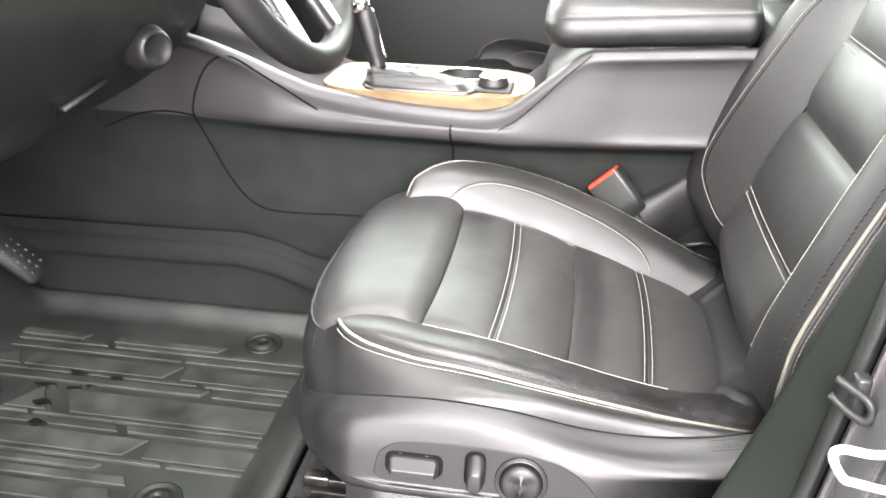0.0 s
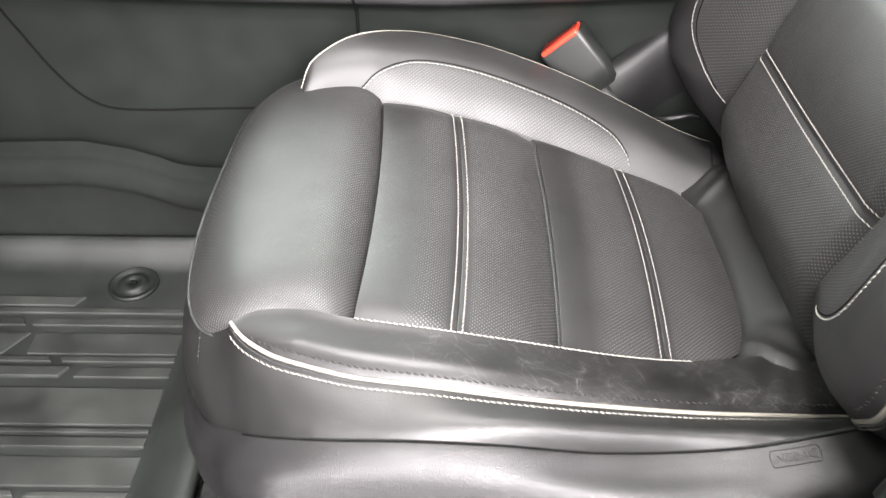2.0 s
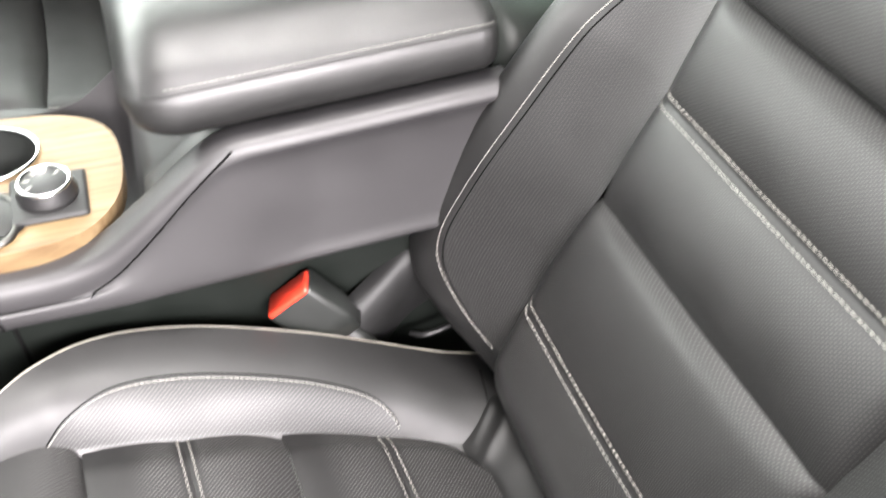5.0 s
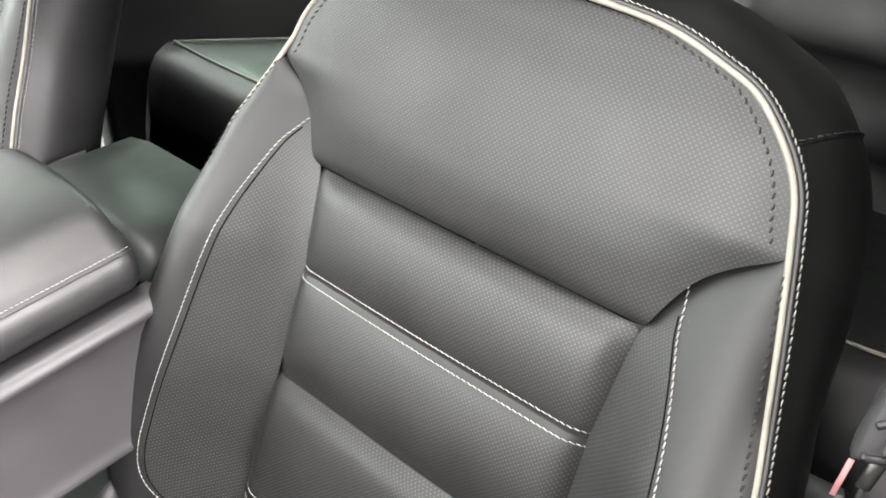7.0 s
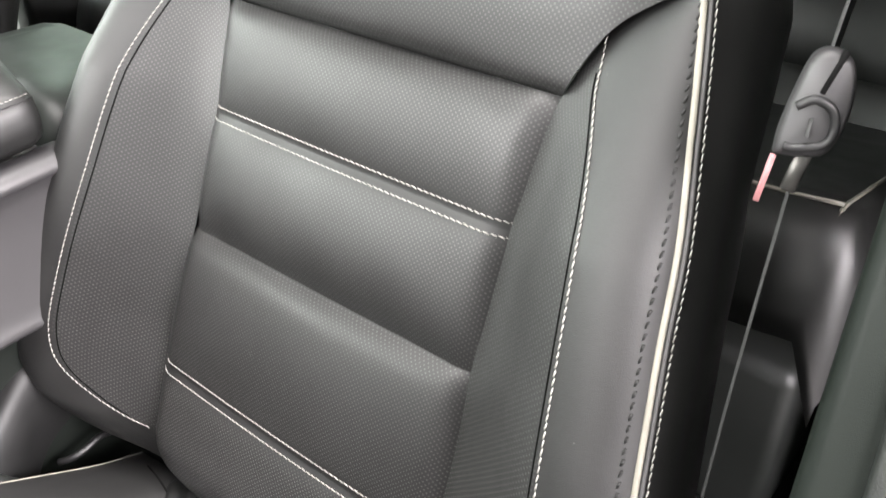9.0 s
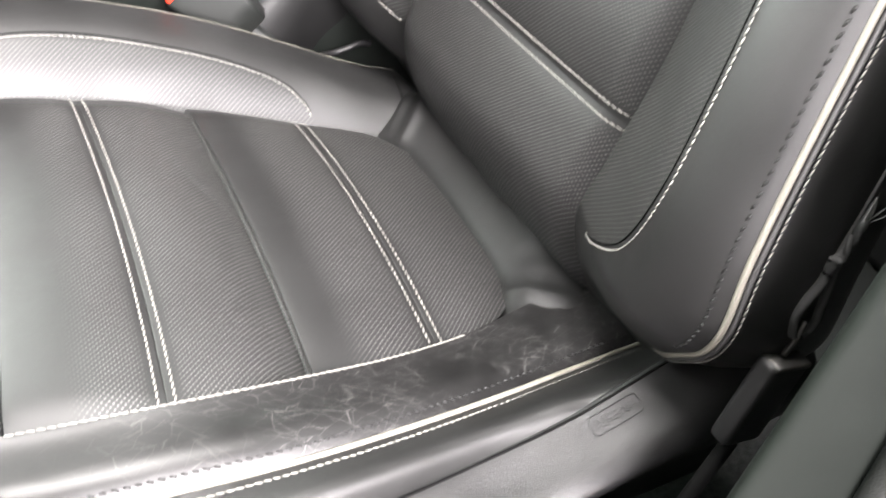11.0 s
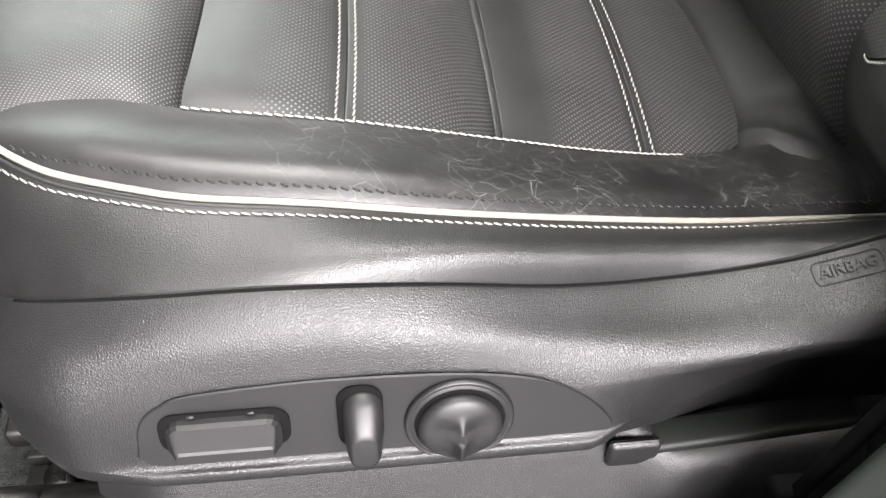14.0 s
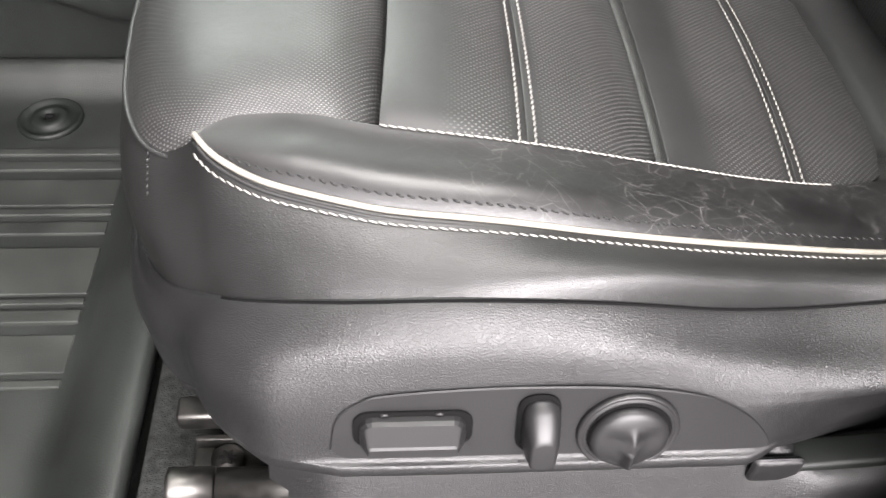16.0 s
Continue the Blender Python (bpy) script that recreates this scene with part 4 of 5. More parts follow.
for x in np.linspace(-0.228, 0.198, 44):
    f = max(0, (-0.19 - x) / 0.04)
    k = max(0.0, min(1.0, (x - 0.05) / 0.045))
    k = k * k * (3 - 2 * k)
    u = max(0.0, (x - 0.08) / 0.118)
    front_ = np.array([(-0.255 + 0.02 * f, 0.15), (-0.272 + 0.02 * f, 0.135), (-0.288 + 0.02 * f, 0.10), (-0.300 + 0.02 * f, 0.07), (-0.304 + 0.02 * f, 0.045)])
    rear_ = np.array([(-0.262, 0.118 + 0.012 * u), (-0.286, 0.121 + 0.012 * u), (-0.297, 0.112 + 0.010 * u), (-0.303, 0.085 + 0.010 * u), (-0.300, 0.050 + 0.020 * u)])
    lower.append(catmull([(x, y, z) for y, z in front_ * (1 - k) + rear_ * k], 3))
sheet("lower_cover", lower, PLASTIC, seat, "grained black plastic lower cover under the seat shell")
part("cover_tab", box_bm(0.066, -0.2850, 0.122, 0.030, 0.006, 0.022, 0.0035, 4), PLASTIC, seat)
part("rail_strip", box_bm(0, 0, 0, 0.122, 0.02, 0.018, 0.003, 2, Matrix.Translation((0.136, -0.277, 0.123)) @ Matrix.Rotation(math.radians(-5.5), 4, "Y")), LOWER, seat)
rail = thing("seat_rail", "bare steel seat rail bolted to the floor", "seat rail", (-0.2, -0.24, 0.05))
part("upper_channel", box_bm(-0.17, -0.217, 0.088, 0.235, 0.014, 0.012, 0.002), METAL, rail)
part("end_cap", box_bm(-0.275, -0.217, 0.089, 0.032, 0.017, 0.016, 0.003), METAL, rail)
part("mounting_plate", box_bm(-0.20, -0.243, 0.072, 0.16, 0.034, 0.006, 0.001), METAL, rail)
part("plate_edge", box_bm(-0.2, -0.232, 0.078, 0.158, 0.004, 0.012, 0.001), METAL, rail)
tube("rail_tube", [(x, -0.268, 0.088) for x in (-0.289, -0.286, -0.262)], 0.0125, METAL, rail, "zinc tube end")
tube("rail_tube", [(x, -0.268, 0.088) for x in (-0.26, -0.2, -0.1)], 0.0115, METAL, rail, "zinc tube")
bolt = part("bolt", loft_bm([ring_pts(0.0105, 0, 24), ring_pts(0.0105, 0.005, 24), ring_pts(0.009, 0.0065, 24)], Matrix.Translation((-0.258, -0.245, 0.075))), METAL, rail, "round bolt head")
star = [(0.0045 * (1 + 0.28 * math.cos(6 * a)) * math.cos(a), 0.0045 * (1 + 0.28 * math.cos(6 * a)) * math.sin(a)) for a in np.linspace(0, 2 * math.pi, 48, endpoint=False)]
part("drive_recess", loft_bm([[(x, y, z) for x, y in star] for z in (0.0, 0.0004)], Matrix.Translation((-0.258, -0.245, 0.0815))), BLACK, bolt)
part("floor_bracket", box_bm(-0.18, -0.245, 0.058, 0.17, 0.06, 0.024, 0.003), DARK, rail)

# raised airbag mark on the shell
mark = bpy.data.curves.new("airbag_lettering", "FONT")
mark.body = "AIRBAG"
mark.size, mark.extrude, mark.align_x, mark.align_y = 0.0088, 0.00025, "CENTER", "CENTER"
kst = min(range(len(side_path)), key=lambda q: abs(side_path[q][0] - 0.164))
ra, rb, rm = shell_rows[kst + 3], shell_rows[kst - 3], shell_rows[kst]
cum = 0.0
km_ = 10
while cum < 0.007:
    cum += float(np.linalg.norm(rm[km_ + 1] - rm[km_]))
    km_ += 1
ax = Vector(rb[km_] - ra[km_]).normalized()
upv = Vector(rm[km_ - 1] - rm[km_ + 1])
upv = (upv - ax * upv.dot(ax)).normalized()
outn = ax.cross(upv)
mid = Vector(rm[km_]) + outn * 0.0011
tm = Matrix(((ax.x, upv.x, outn.x, mid.x), (ax.y, upv.y, outn.y, mid.y), (ax.z, upv.z, outn.z, mid.z), (0, 0, 0, 1)))
let = bpy.data.objects.new("airbag_lettering", mark)
scene.collection.objects.link(let)
bpy.context.view_layer.update()
dep_me = bpy.data.meshes.new_from_object(let.evaluated_get(bpy.context.evaluated_depsgraph_get()))
bpy.data.objects.remove(let)
dep_me.transform(tm)
link("airbag_lettering", dep_me, PLASTIC, shell, "embossed lettering AIRBAG", smooth=False)
tube("airbag_border", [tuple(tm @ Vector((x, y, -0.0003))) for x, y in rounded(0.0180, 0.0062, 0.003, 4)], 0.0003, PLASTIC, shell, closed=True, sides=6)

# ---- centre console ----
con = thing("centre_console", "dark grey plastic centre console with wood trim and padded lid", "console", (-0.2, 0.4, 0.03))
CT = smooth_table([(-0.80, 0.53), (-0.62, 0.495), (-0.53, 0.468), (-0.46, 0.44), (-0.40, 0.422), (-0.3, 0.409), (-0.2, 0.403), (-0.15, 0.403), (-0.113, 0.412), (-0.085, 0.432), (-0.05, 0.462), (-0.02, 0.487), (0.005, 0.4995), (0.05, 0.503), (0.3, 0.52)])
rows = []
for x in np.linspace(-0.80, 0.32, 100):
    zt = along(CT, x)[0]
    zc = np.interp(x, [-0.62, -0.4, -0.1, 0.2], [0.36, 0.352, 0.348, 0.362])
    proud = np.interp(x, [-0.62, -0.5, 0.02, 0.06], [0.004, 0.014, 0.014, 0.014])
    inset = np.interp(x, [0.0, 0.06, 0.3], [0.0, 0.006, 0.006])
    dp = 0.11 if x < -0.07 else 0.03
    g = float(np.interp(x, [-0.66, -0.48], [0.0, 1.0]))
    prof = ([(x, 0.312, 0.03), (x, 0.305, 0.13), (x, 0.299, 0.2), (x, 0.291, zc - 0.03), (x, 0.283, zc - 0.006), (x, 0.272 - proud, zc + 0.010), (x, 0.269 - proud + inset, zc + 0.03), (x, 0.2735 - proud + inset, zt - 0.03), (x, 0.272 - proud, zt - 0.012), (x, 0.276 - proud, zt - 0.003), (x, 0.285 - proud, zt), (x, 0.294, zt - 0.004), (x, 0.305, zt - 0.02), (x, 0.33, zt - dp + 0.012), (x, 0.36, zt - dp), (x, 0.51, zt - dp), (x, 0.53, zt - 0.02), (x, 0.54, 0.06)])
    flush = [(0, 0.309), (0, 0.304), (0, 0.299), (0, 0.293), (0, 0.290), (0, 0.288), (0, 0.286), (0, 0.282)]
    prof = [(px, flush[k][1] + (py - flush[k][1]) * g, pz) if k < 8 else (px, py, pz) for k, (px, py, pz) in enumerate(prof)]
    rows.append(catmull(prof, 3))
body = sheet("console_body", [r[13:] for r in rows], TRIM, con, "dark grey soft plastic console body")
# Same grey console side; its undercut shade is put into a darker material.
sheet("shaded_lower_side", [r[:14] for r in rows], LOWER, con, "lower console side, coloured darker for the shade under its overhang")


def con_y(x, z):
    """The console's side face towards the driver."""
    k = int(np.clip(round((x + 0.80) / 1.12 * 99), 0, 99))
    r = np.array(rows[k])
    return float(np.interp(z, np.maximum.accumulate(r[:24, 2]), r[:24, 1]))


def joint(points, name="joint", r=0.0021, n=8):
    c = catmull(points, n)
    tube(name, [(x, con_y(x, z) - 0.0002, z) for x, z in c], r, BLK, body, sides=6)


joint([(-0.405, 0.392), (-0.47, 0.43), (-0.521, 0.458), (-0.546, 0.466), (-0.567, 0.461), (-0.592, 0.440), (-0.612, 0.402), (-0.621, 0.365), (-0.611, 0.335), (-0.594, 0.299), (-0.575, 0.26), (-0.552, 0.226), (-0.53, 0.208), (-0.504, 0.200), (-0.45, 0.199), (-0.372, 0.202), (-0.2, 0.205)], r=0.0017, n=12)
joint([(-0.621, 0.362), (-0.67, 0.365), (-0.72, 0.357), (-0.785, 0.33)], r=0.0014)
joint([(-0.197, 0.2), (-0.197, 0.26), (-0.197, 0.33), (-0.197, 0.381)])
joint([(0.004, 0.497), (-0.03, 0.465), (-0.07, 0.422), (-0.10, 0.394), (-0.125, 0.378)], r=0.0009)
outline = [tuple(p) for p in catmull([(-0.415, 0.33), (-0.40, 0.305), (-0.36, 0.288), (-0.28, 0.281), (-0.2, 0.279), (-0.14, 0.283), (-0.108, 0.298), (-0.086, 0.335), (-0.081, 0.39), (-0.092, 0.435), (-0.13, 0.462), (-0.2, 0.47), (-0.34, 0.47), (-0.405, 0.455), (-0.415, 0.40)], 3)]
HOLES = [[(-0.195 + 0.046 * math.cos(a), 0.413 + 0.040 * math.sin(a)) for a in np.linspace(0, 2 * math.pi, 40, endpoint=False)],
         [(-0.315 + 0.040 * math.cos(a), 0.432 + 0.021 * math.sin(a)) for a in np.linspace(0, 2 * math.pi, 32, endpoint=False)]]
bm = bmesh.new()
for lp in [outline] + HOLES:
    vs = [bm.verts.new((x, y, 0.4205)) for x, y in lp]
    for q in range(len(vs)):
        bm.edges.new((vs[q], vs[(q + 1) % len(vs)]))
bmesh.ops.triangle_fill(bm, use_beauty=True, use_dissolve=False, edges=bm.edges[:])
ext = bmesh.ops.extrude_face_region(bm, geom=bm.faces[:])
bmesh.ops.translate(bm, vec=(0, 0, -0.02), verts=[g for g in ext["geom"] if isinstance(g, bmesh.types.BMVert)])
bmesh.ops.recalc_face_normals(bm, faces=bm.faces)
wood = part("wood_trim", bm, WOOD, con, "light wood veneer trim plate", smooth=False)


def ring_loft(cx, cy, rings, material, parent, name, label="", n=32, sx=1.0, sy=1.0):
    return part(name, loft_bm([[(cx + sx * r * math.cos(2 * math.pi * k / n), cy + sy * r * math.sin(2 * math.pi * k / n), z) for k in range(n)] for r, z in rings], Matrix()), material, parent, label)


cup = sheet("cup_holder", [[(-0.195 + sc * 0.046 * math.cos(a), 0.413 + sc * 0.040 * math.sin(a), z) for sc, z in ((1.0, 0.421), (0.97, 0.40), (0.92, 0.36), (0.86, 0.345), (0.0, 0.343))] for a in np.linspace(0, 2 * math.pi, 41)], DARK, wood, "deep dark round cup holder")
tube("cup_ring", [(-0.195 + 0.046 * math.cos(a), 0.413 + 0.040 * math.sin(a), 0.422) for a in np.linspace(0, 2 * math.pi, 48, endpoint=False)], 0.0022, CHROME, cup, "chrome ring", closed=True)
cup2 = sheet("storage_slot", [[(-0.315 + sc * 0.040 * math.cos(a), 0.432 + sc * 0.021 * math.sin(a), z) for sc, z in ((1.0, 0.421), (0.96, 0.40), (0.9, 0.36), (0.0, 0.355))] for a in np.linspace(0, 2 * math.pi, 33)], DARK, wood, "dark storage opening")
tube("slot_ring", [(-0.315 + 0.040 * math.cos(a), 0.432 + 0.021 * math.sin(a), 0.422) for a in np.linspace(0, 2 * math.pi, 40, endpoint=False)], 0.0018, CHROME, cup2, "chrome ring", closed=True)
# drive mode dial
dial = part("dial_base", box_bm(-0.143, 0.339, 0.4225, 0.062, 0.062, 0.006, 0.004, 3), BLACK, con, "square dark dial base")
ring_loft(-0.143, 0.339, [(0.0245, 0.424), (0.0245, 0.430), (0.022, 0.434), (0.0215, 0.438), (0.0195, 0.4405)], SMOOTH, dial, "dial_knob", "black rotary drive dial")
tube("dial_ring", [(-0.143 + 0.0202 * math.cos(a), 0.339 + 0.0202 * math.sin(a), 0.4402) for a in np.linspace(0, 2 * math.pi, 40, endpoint=False)], 0.0018, CHROME, dial, "chrome ring", closed=True)
for k in range(5):
    a = 0.7 + k * 0.75
    part("dial_mark", box_bm(0, 0, 0, 0.005, 0.0022, 0.0006, 0, 1, Matrix.Translation((-0.143 + 0.014 * math.cos(a), 0.339 + 0.014 * math.sin(a), 0.4408)) @ Matrix.Rotation(a, 4, "Z")), THREAD, dial)
# gear lever with its boot
shift = thing("gear_lever", "black leather gear lever with chrome cap and stitched boot", "gear lever", (-0.29, 0.335, 0.42))
part("boot_frame", loft_bm([[(-0.255 + x, 0.322 + y, z) for x, y in rounded(w, h, 0.02, 8)] for w, h, z in ((0.087, 0.035, 0.418), (0.087, 0.035, 0.4235), (0.084, 0.032, 0.425), (0.082, 0.030, 0.421))], Matrix()), METAL, shift, "thin chrome boot frame")
boot = []
for u in np.linspace(0, 1, 10):
    cx, cz = -0.255 - 0.065 * u ** 1.3, 0.422 + 0.028 * u ** 0.8
    w, h = 0.079 * (1 - u) ** 0.8 + 0.016, 0.027 * (1 - u) + 0.013 * u
    boot.append([(cx + x * (1 + 0.03 * math.sin(9 * x / w)), 0.322 + y, cz + 0.003 * math.sin(22 * u + 3 * x / w)) for x, y in rounded(w, h, min(w, h) * 0.95, 6)])
part("boot", loft_bm(boot, Matrix()), LEATHER, shift, "creased black leather boot")
lev = catmull([(-0.322, 0.322, 0.445), (-0.330, 0.323, 0.475), (-0.340, 0.326, 0.51), (-0.348, 0.328, 0.535)], 5)
tube("handle", lev, [0.013, 0.0128, 0.0126, 0.0126, 0.013, 0.0135, 0.014, 0.0148, 0.0152, 0.0155, 0.0158, 0.016, 0.016, 0.016, 0.015, 0.0125][:len(lev)], LEATHER, shift, "leather wrapped handle", sides=16)
tube("chrome_spine", [tuple(p + np.array((0.0145, 0.004, 0))) for p in lev[3:]], 0.0022, CHROME, shift, "chrome strip")
part("cap", loft_bm([ring_pts(0.0155, 0, 20), ring_pts(0.0165, 0.006, 20), ring_pts(0.0135, 0.015, 20), ring_pts(0.006, 0.019, 20)], Matrix.Translation((-0.349, 0.328, 0.533)) @ Matrix.Rotation(math.radians(-14), 4, "Y")), CHROME, shift, "chrome cap")
for dy in (-0.006, 0.004):
    stitches("stitching", [(x, 0.322 + dy, 0.0026 + float(np.interp(x, (-0.274, -0.25, -0.22, -0.193, -0.17), (0.4466, 0.443, 0.438, 0.4327, 0.427)))) for x in np.linspace(-0.27, -0.178, 24)], shift)

# padded armrest lid
lid = []
for u in np.linspace(0, 1, 40):
    x = -0.068 + 0.305 * u
    e = min(1, math.sqrt(max(0, 1 - (1 - min(1, u / 0.14)) ** 2)) * 1.0 + 0.0)
    r = min(1, math.sqrt(max(0, 1 - (1 - min(1, (1 - u) / 0.05)) ** 2)) + 0.0)
    k = min(e, 0.25 + 0.75 * r)
    lo = 0.497 + 0.02 * u
    hi = 0.583 + 0.012 * u
    m = lo + 0.035
    pts = [(0.34, lo + 0.002), (0.30, lo - 0.002), (0.281, lo + 0.004), (0.271, lo + 0.018), (0.272, lo + 0.036), (0.279, lo + 0.047), (0.295, hi - 0.022), (0.33, hi - 0.006), (0.40, hi), (0.47, hi - 0.006), (0.505, hi - 0.025), (0.515, lo + 0.02), (0.50, lo)]
    lid.append(catmull([(x, 0.40 + (y - 0.40) * (0.75 + 0.25 * k), m + (z - m) * (0.25 + 0.75 * k)) for y, z in pts], 4))
arm = sheet("armrest", lid, LEATHER, con, "padded dark leather armrest lid")
stitches("stitching", [tuple(lid[k][20] + np.array((0, -0.0005, 0.0006))) for k in range(4, 39)], arm, pitch=0.0042, length=0.003, r=0.0004, normal=(0, -0.7, 0.7))
tube("lid_seam", [tuple(lid[k][19] + np.array((0, -0.0002, 0))) for k in range(2, 39)], 0.0008, BLACK, arm, "dark sewn seam")
part("console_rear", loft_bm([[(x, y, z) for y, z in ((0.285, 0.40), (0.279, 0.50), (0.283, 0.525), (0.30, 0.541), (0.34, 0.549), (0.46, 0.549), (0.5, 0.541), (0.517, 0.525), (0.52, 0.50), (0.52, 0.40))] for x in (0.243, 0.26, 0.36)], Matrix()), LOWER, con, "dark rear end of the console")

# moulding by the buckle, behind the cushion; its shade is put into a near-black colour
fill = catmull([(0.095, 0.262, 0.262), (0.13, 0.272, 0.285), (0.165, 0.284, 0.308), (0.20, 0.288, 0.322)], 5)
sheet("side_moulding", [[(x, y + o, z + h) for o, h in ((0.022, 0.012), (0.010, 0.010), (0.003, 0.005), (-0.001, -0.004), (-0.004, -0.018), (-0.003, -0.045), (0.010, -0.09), (0.03, -0.14))] for x, y, z in fill], BLACK, con, "grey plastic moulding beside the seat, coloured near black for shade")
tube("bracket", catmull([(0.163, 0.275, 0.207), (0.172, 0.264, 0.213), (0.186, 0.261, 0.217), (0.200, 0.262, 0.220), (0.212, 0.264, 0.216)], 5), 0.0035, SMOOTH, con, "grey plastic bracket beside the seat", sides=10)
# tunnel side below the console
tun = []
for x in np.linspace(-1.15, 0.3, 50):
    zt = np.interp(x, [-1.2, -0.66, -0.56, -0.49, -0.43, 0.3], [0.128, 0.135, 0.138, 0.125, 0.10, 0.09])
    tun.append(catmull([(x, 0.289, zt + 0.02), (x, 0.284, zt + 0.004), (x, 0.276, zt - 0.001), (x, 0.268, zt - 0.012), (x, 0.266, zt - 0.03), (x, 0.275, zt - 0.045), (x, 0.272, 0.02), (x, 0.262, -0.01)], 3))
tn = sheet("tunnel_side", tun, CARPET)
tagged(tn, "dark moulded carpet on the tunnel side", "carpet", kind="structure")
pan = []
for x in np.linspace(-1.15, -0.795, 20):
    pan.append(catmull([(x, 0.3095, 0.06), (x, 0.304, 0.13), (x, 0.299, 0.2), (x, 0.292, 0.3), (x, 0.288, 0.37), (x, 0.283, 0.44), (x, 0.275, 0.52)], 3))
# Darker than the console plastic, to carry the shade under the dash.
pn = sheet("tunnel_panel", pan, LOWER)
tagged(pn, "plastic footwell side panel, coloured darker for the shade under the dash", "trim panel", kind="structure")

# ---- floor ----
fl = part("floor", box_bm(0.2, 0.35, -0.035, 2.9, 1.55, 0.03), CARPET)
tagged(fl, "black carpeted car floor", "floor", kind="structure")
pad = part("seat_floor_carpet", prism_bm([(-0.3305, 0.27)] + [tuple(p) for p in catmull([(-0.3305, 0.05), (-0.3305, -0.06), (-0.3295, -0.082), (-0.3245, -0.091), (-0.3235, -0.13), (-0.3225, -0.22), (-0.321, -0.345)], 4)] + [(0.45, -0.345), (0.45, 0.27)], -0.02, 0.042, 2, 0.004, 3), PADCARPET)
tagged(pad, "carpet step under the seat, lighter than the other carpet", "carpet", kind="structure")

# ---- rubber floor mat ----
fmat = thing("floor_mat", "dusty black rubber floor mat with raised chevron ribs", "floor mat", (-0.68, -0.02, 0))
tray = []
for x in list(np.linspace(-1.02, -0.44, 30)) + [-0.425, -0.415, -0.408, -0.40, -0.39, -0.375, -0.362, -0.352, -0.345, -0.338, -0.3335, -0.3325]:
    zx = np.interp(x, [-1.02, -0.95, -0.90, -0.412, -0.40, -0.375, -0.357, -0.342, -0.3335, -0.3325], [0.10, 0.03, 0.0, 0.0, 0.004, 0.026, 0.038, 0.043, 0.042, 0.030])
    row = []
    for y in [-0.33, -0.325, -0.315, -0.30] + list(np.linspace(-0.28, 0.21, 24)) + [0.225, 0.235, 0.245, 0.252, 0.258, 0.262]:
        zy = np.interp(y, [-0.33, -0.32, -0.29, 0.225, 0.24, 0.255, 0.262], [0.03, 0.025, 0.0, 0.0, 0.010, 0.026, 0.024])
        row.append((x, y, max(zx, zy)))
    tray.append(row)
sheet("mat_tray", tray, RUBBER, fmat, "black rubber tray with raised rim", thick=0.004)
rng = random.Random(5)
# strips run along the car; wide ones break into chevron ends, narrow ones run through
STRIPS = [(0.162, 0.146), (0.141, 0.132), (0.122, 0.110), (0.097, 0.062), (0.057, 0.049), (0.040, 0.025), (0.008, -0.045), (-0.051, -0.057), (-0.063, -0.076), (-0.087, -0.124), (-0.131, -0.138), (-0.146, -0.158), (-0.165, -0.180), (-0.190, -0.220), (-0.228, -0.240), (-0.250, -0.278)]
for k, (hi, lo) in enumerate(STRIPS):
    wide = hi - lo > 0.02
    cuts = sorted(rng.uniform(-0.88, -0.50) for q in range(2 if wide else rng.choice((1, 1, 2))))
    xs = [-0.925] + cuts + [-0.404]
    for a, b in zip(xs[:-1], xs[1:]):
        if abs((hi + lo) / 2 - 0.188) < 0.05 and b > -0.54:
            b = -0.545
        if abs((hi + lo) / 2 + 0.198) < 0.05 and b > -0.54:
            b = -0.545
        if b - a < 0.05:
            continue
        s1, s2 = rng.choice((0.0, 0.6, -0.6)) * (hi - lo), rng.choice((0.6, -0.6)) * (hi - lo) if b < -0.41 else 0.0
        lift = rng.choice((0.0022, 0.003)) if wide else rng.choice((0.003, 0.0045))
        part("rib", prism_bm([(a + 0.004 + max(0, -s1), lo), (b - 0.004 - max(0, s2), lo), (b - 0.004 + min(0, s2), hi), (a + 0.004 + max(0, s1), hi)], 0.0, lift + 0.002, 2, 0.0010, 2), RIB, fmat, smooth=False)
for cy in (0.188, -0.198):
    clip = part("mat_clip", loft_bm([[(-0.496 + r * math.cos(2 * math.pi * k / 40), cy + r * math.sin(2 * math.pi * k / 40), z) for k in range(40)] for r, z in ((0.032, 0.0), (0.032, 0.006), (0.029, 0.0075), (0.027, 0.0035), (0.019, 0.0035), (0.0175, 0.007), (0.015, 0.0085), (0.007, 0.0088), (0.0065, 0.006))], Matrix()), LOWER, fmat, "round black mat retainer")
    part("clip_slot", box_bm(-0.496, cy, 0.0075, 0.009, 0.005, 0.004, 0.001, 1), BLK, clip)
# dried mud and wet marks
for k in range(8):
    cx, cy, r = rng.uniform(-0.80, -0.66), rng.uniform(-0.10, 0.05), rng.uniform(0.003, 0.009)
    blob = [(cx + r * (1 + 0.25 * math.sin(3 * a + k) + 0.15 * math.sin(5 * a + 2 * k)) * 1.6 * math.cos(a), cy + r * (1 + 0.25 * math.cos(2 * a + k)) * 0.7 * math.sin(a)) for a in np.linspace(0, 2 * math.pi, 28, endpoint=False)]
    part("mud_mark", prism_bm(blob, 0.002, 0.0064, 2), MUD, fmat, smooth=False)

# ---- pedals, dash, steering ----
ped = thing("brake_pedal", "black rubber brake pedal with raised dots", "pedal", (-0.85, 0.09, 0.2))
pm = look((-0.86, 0.11, 0.175), (-1.32, 0.22, -0.08)) @ Matrix.Rotation(math.radians(28), 4, "Z")
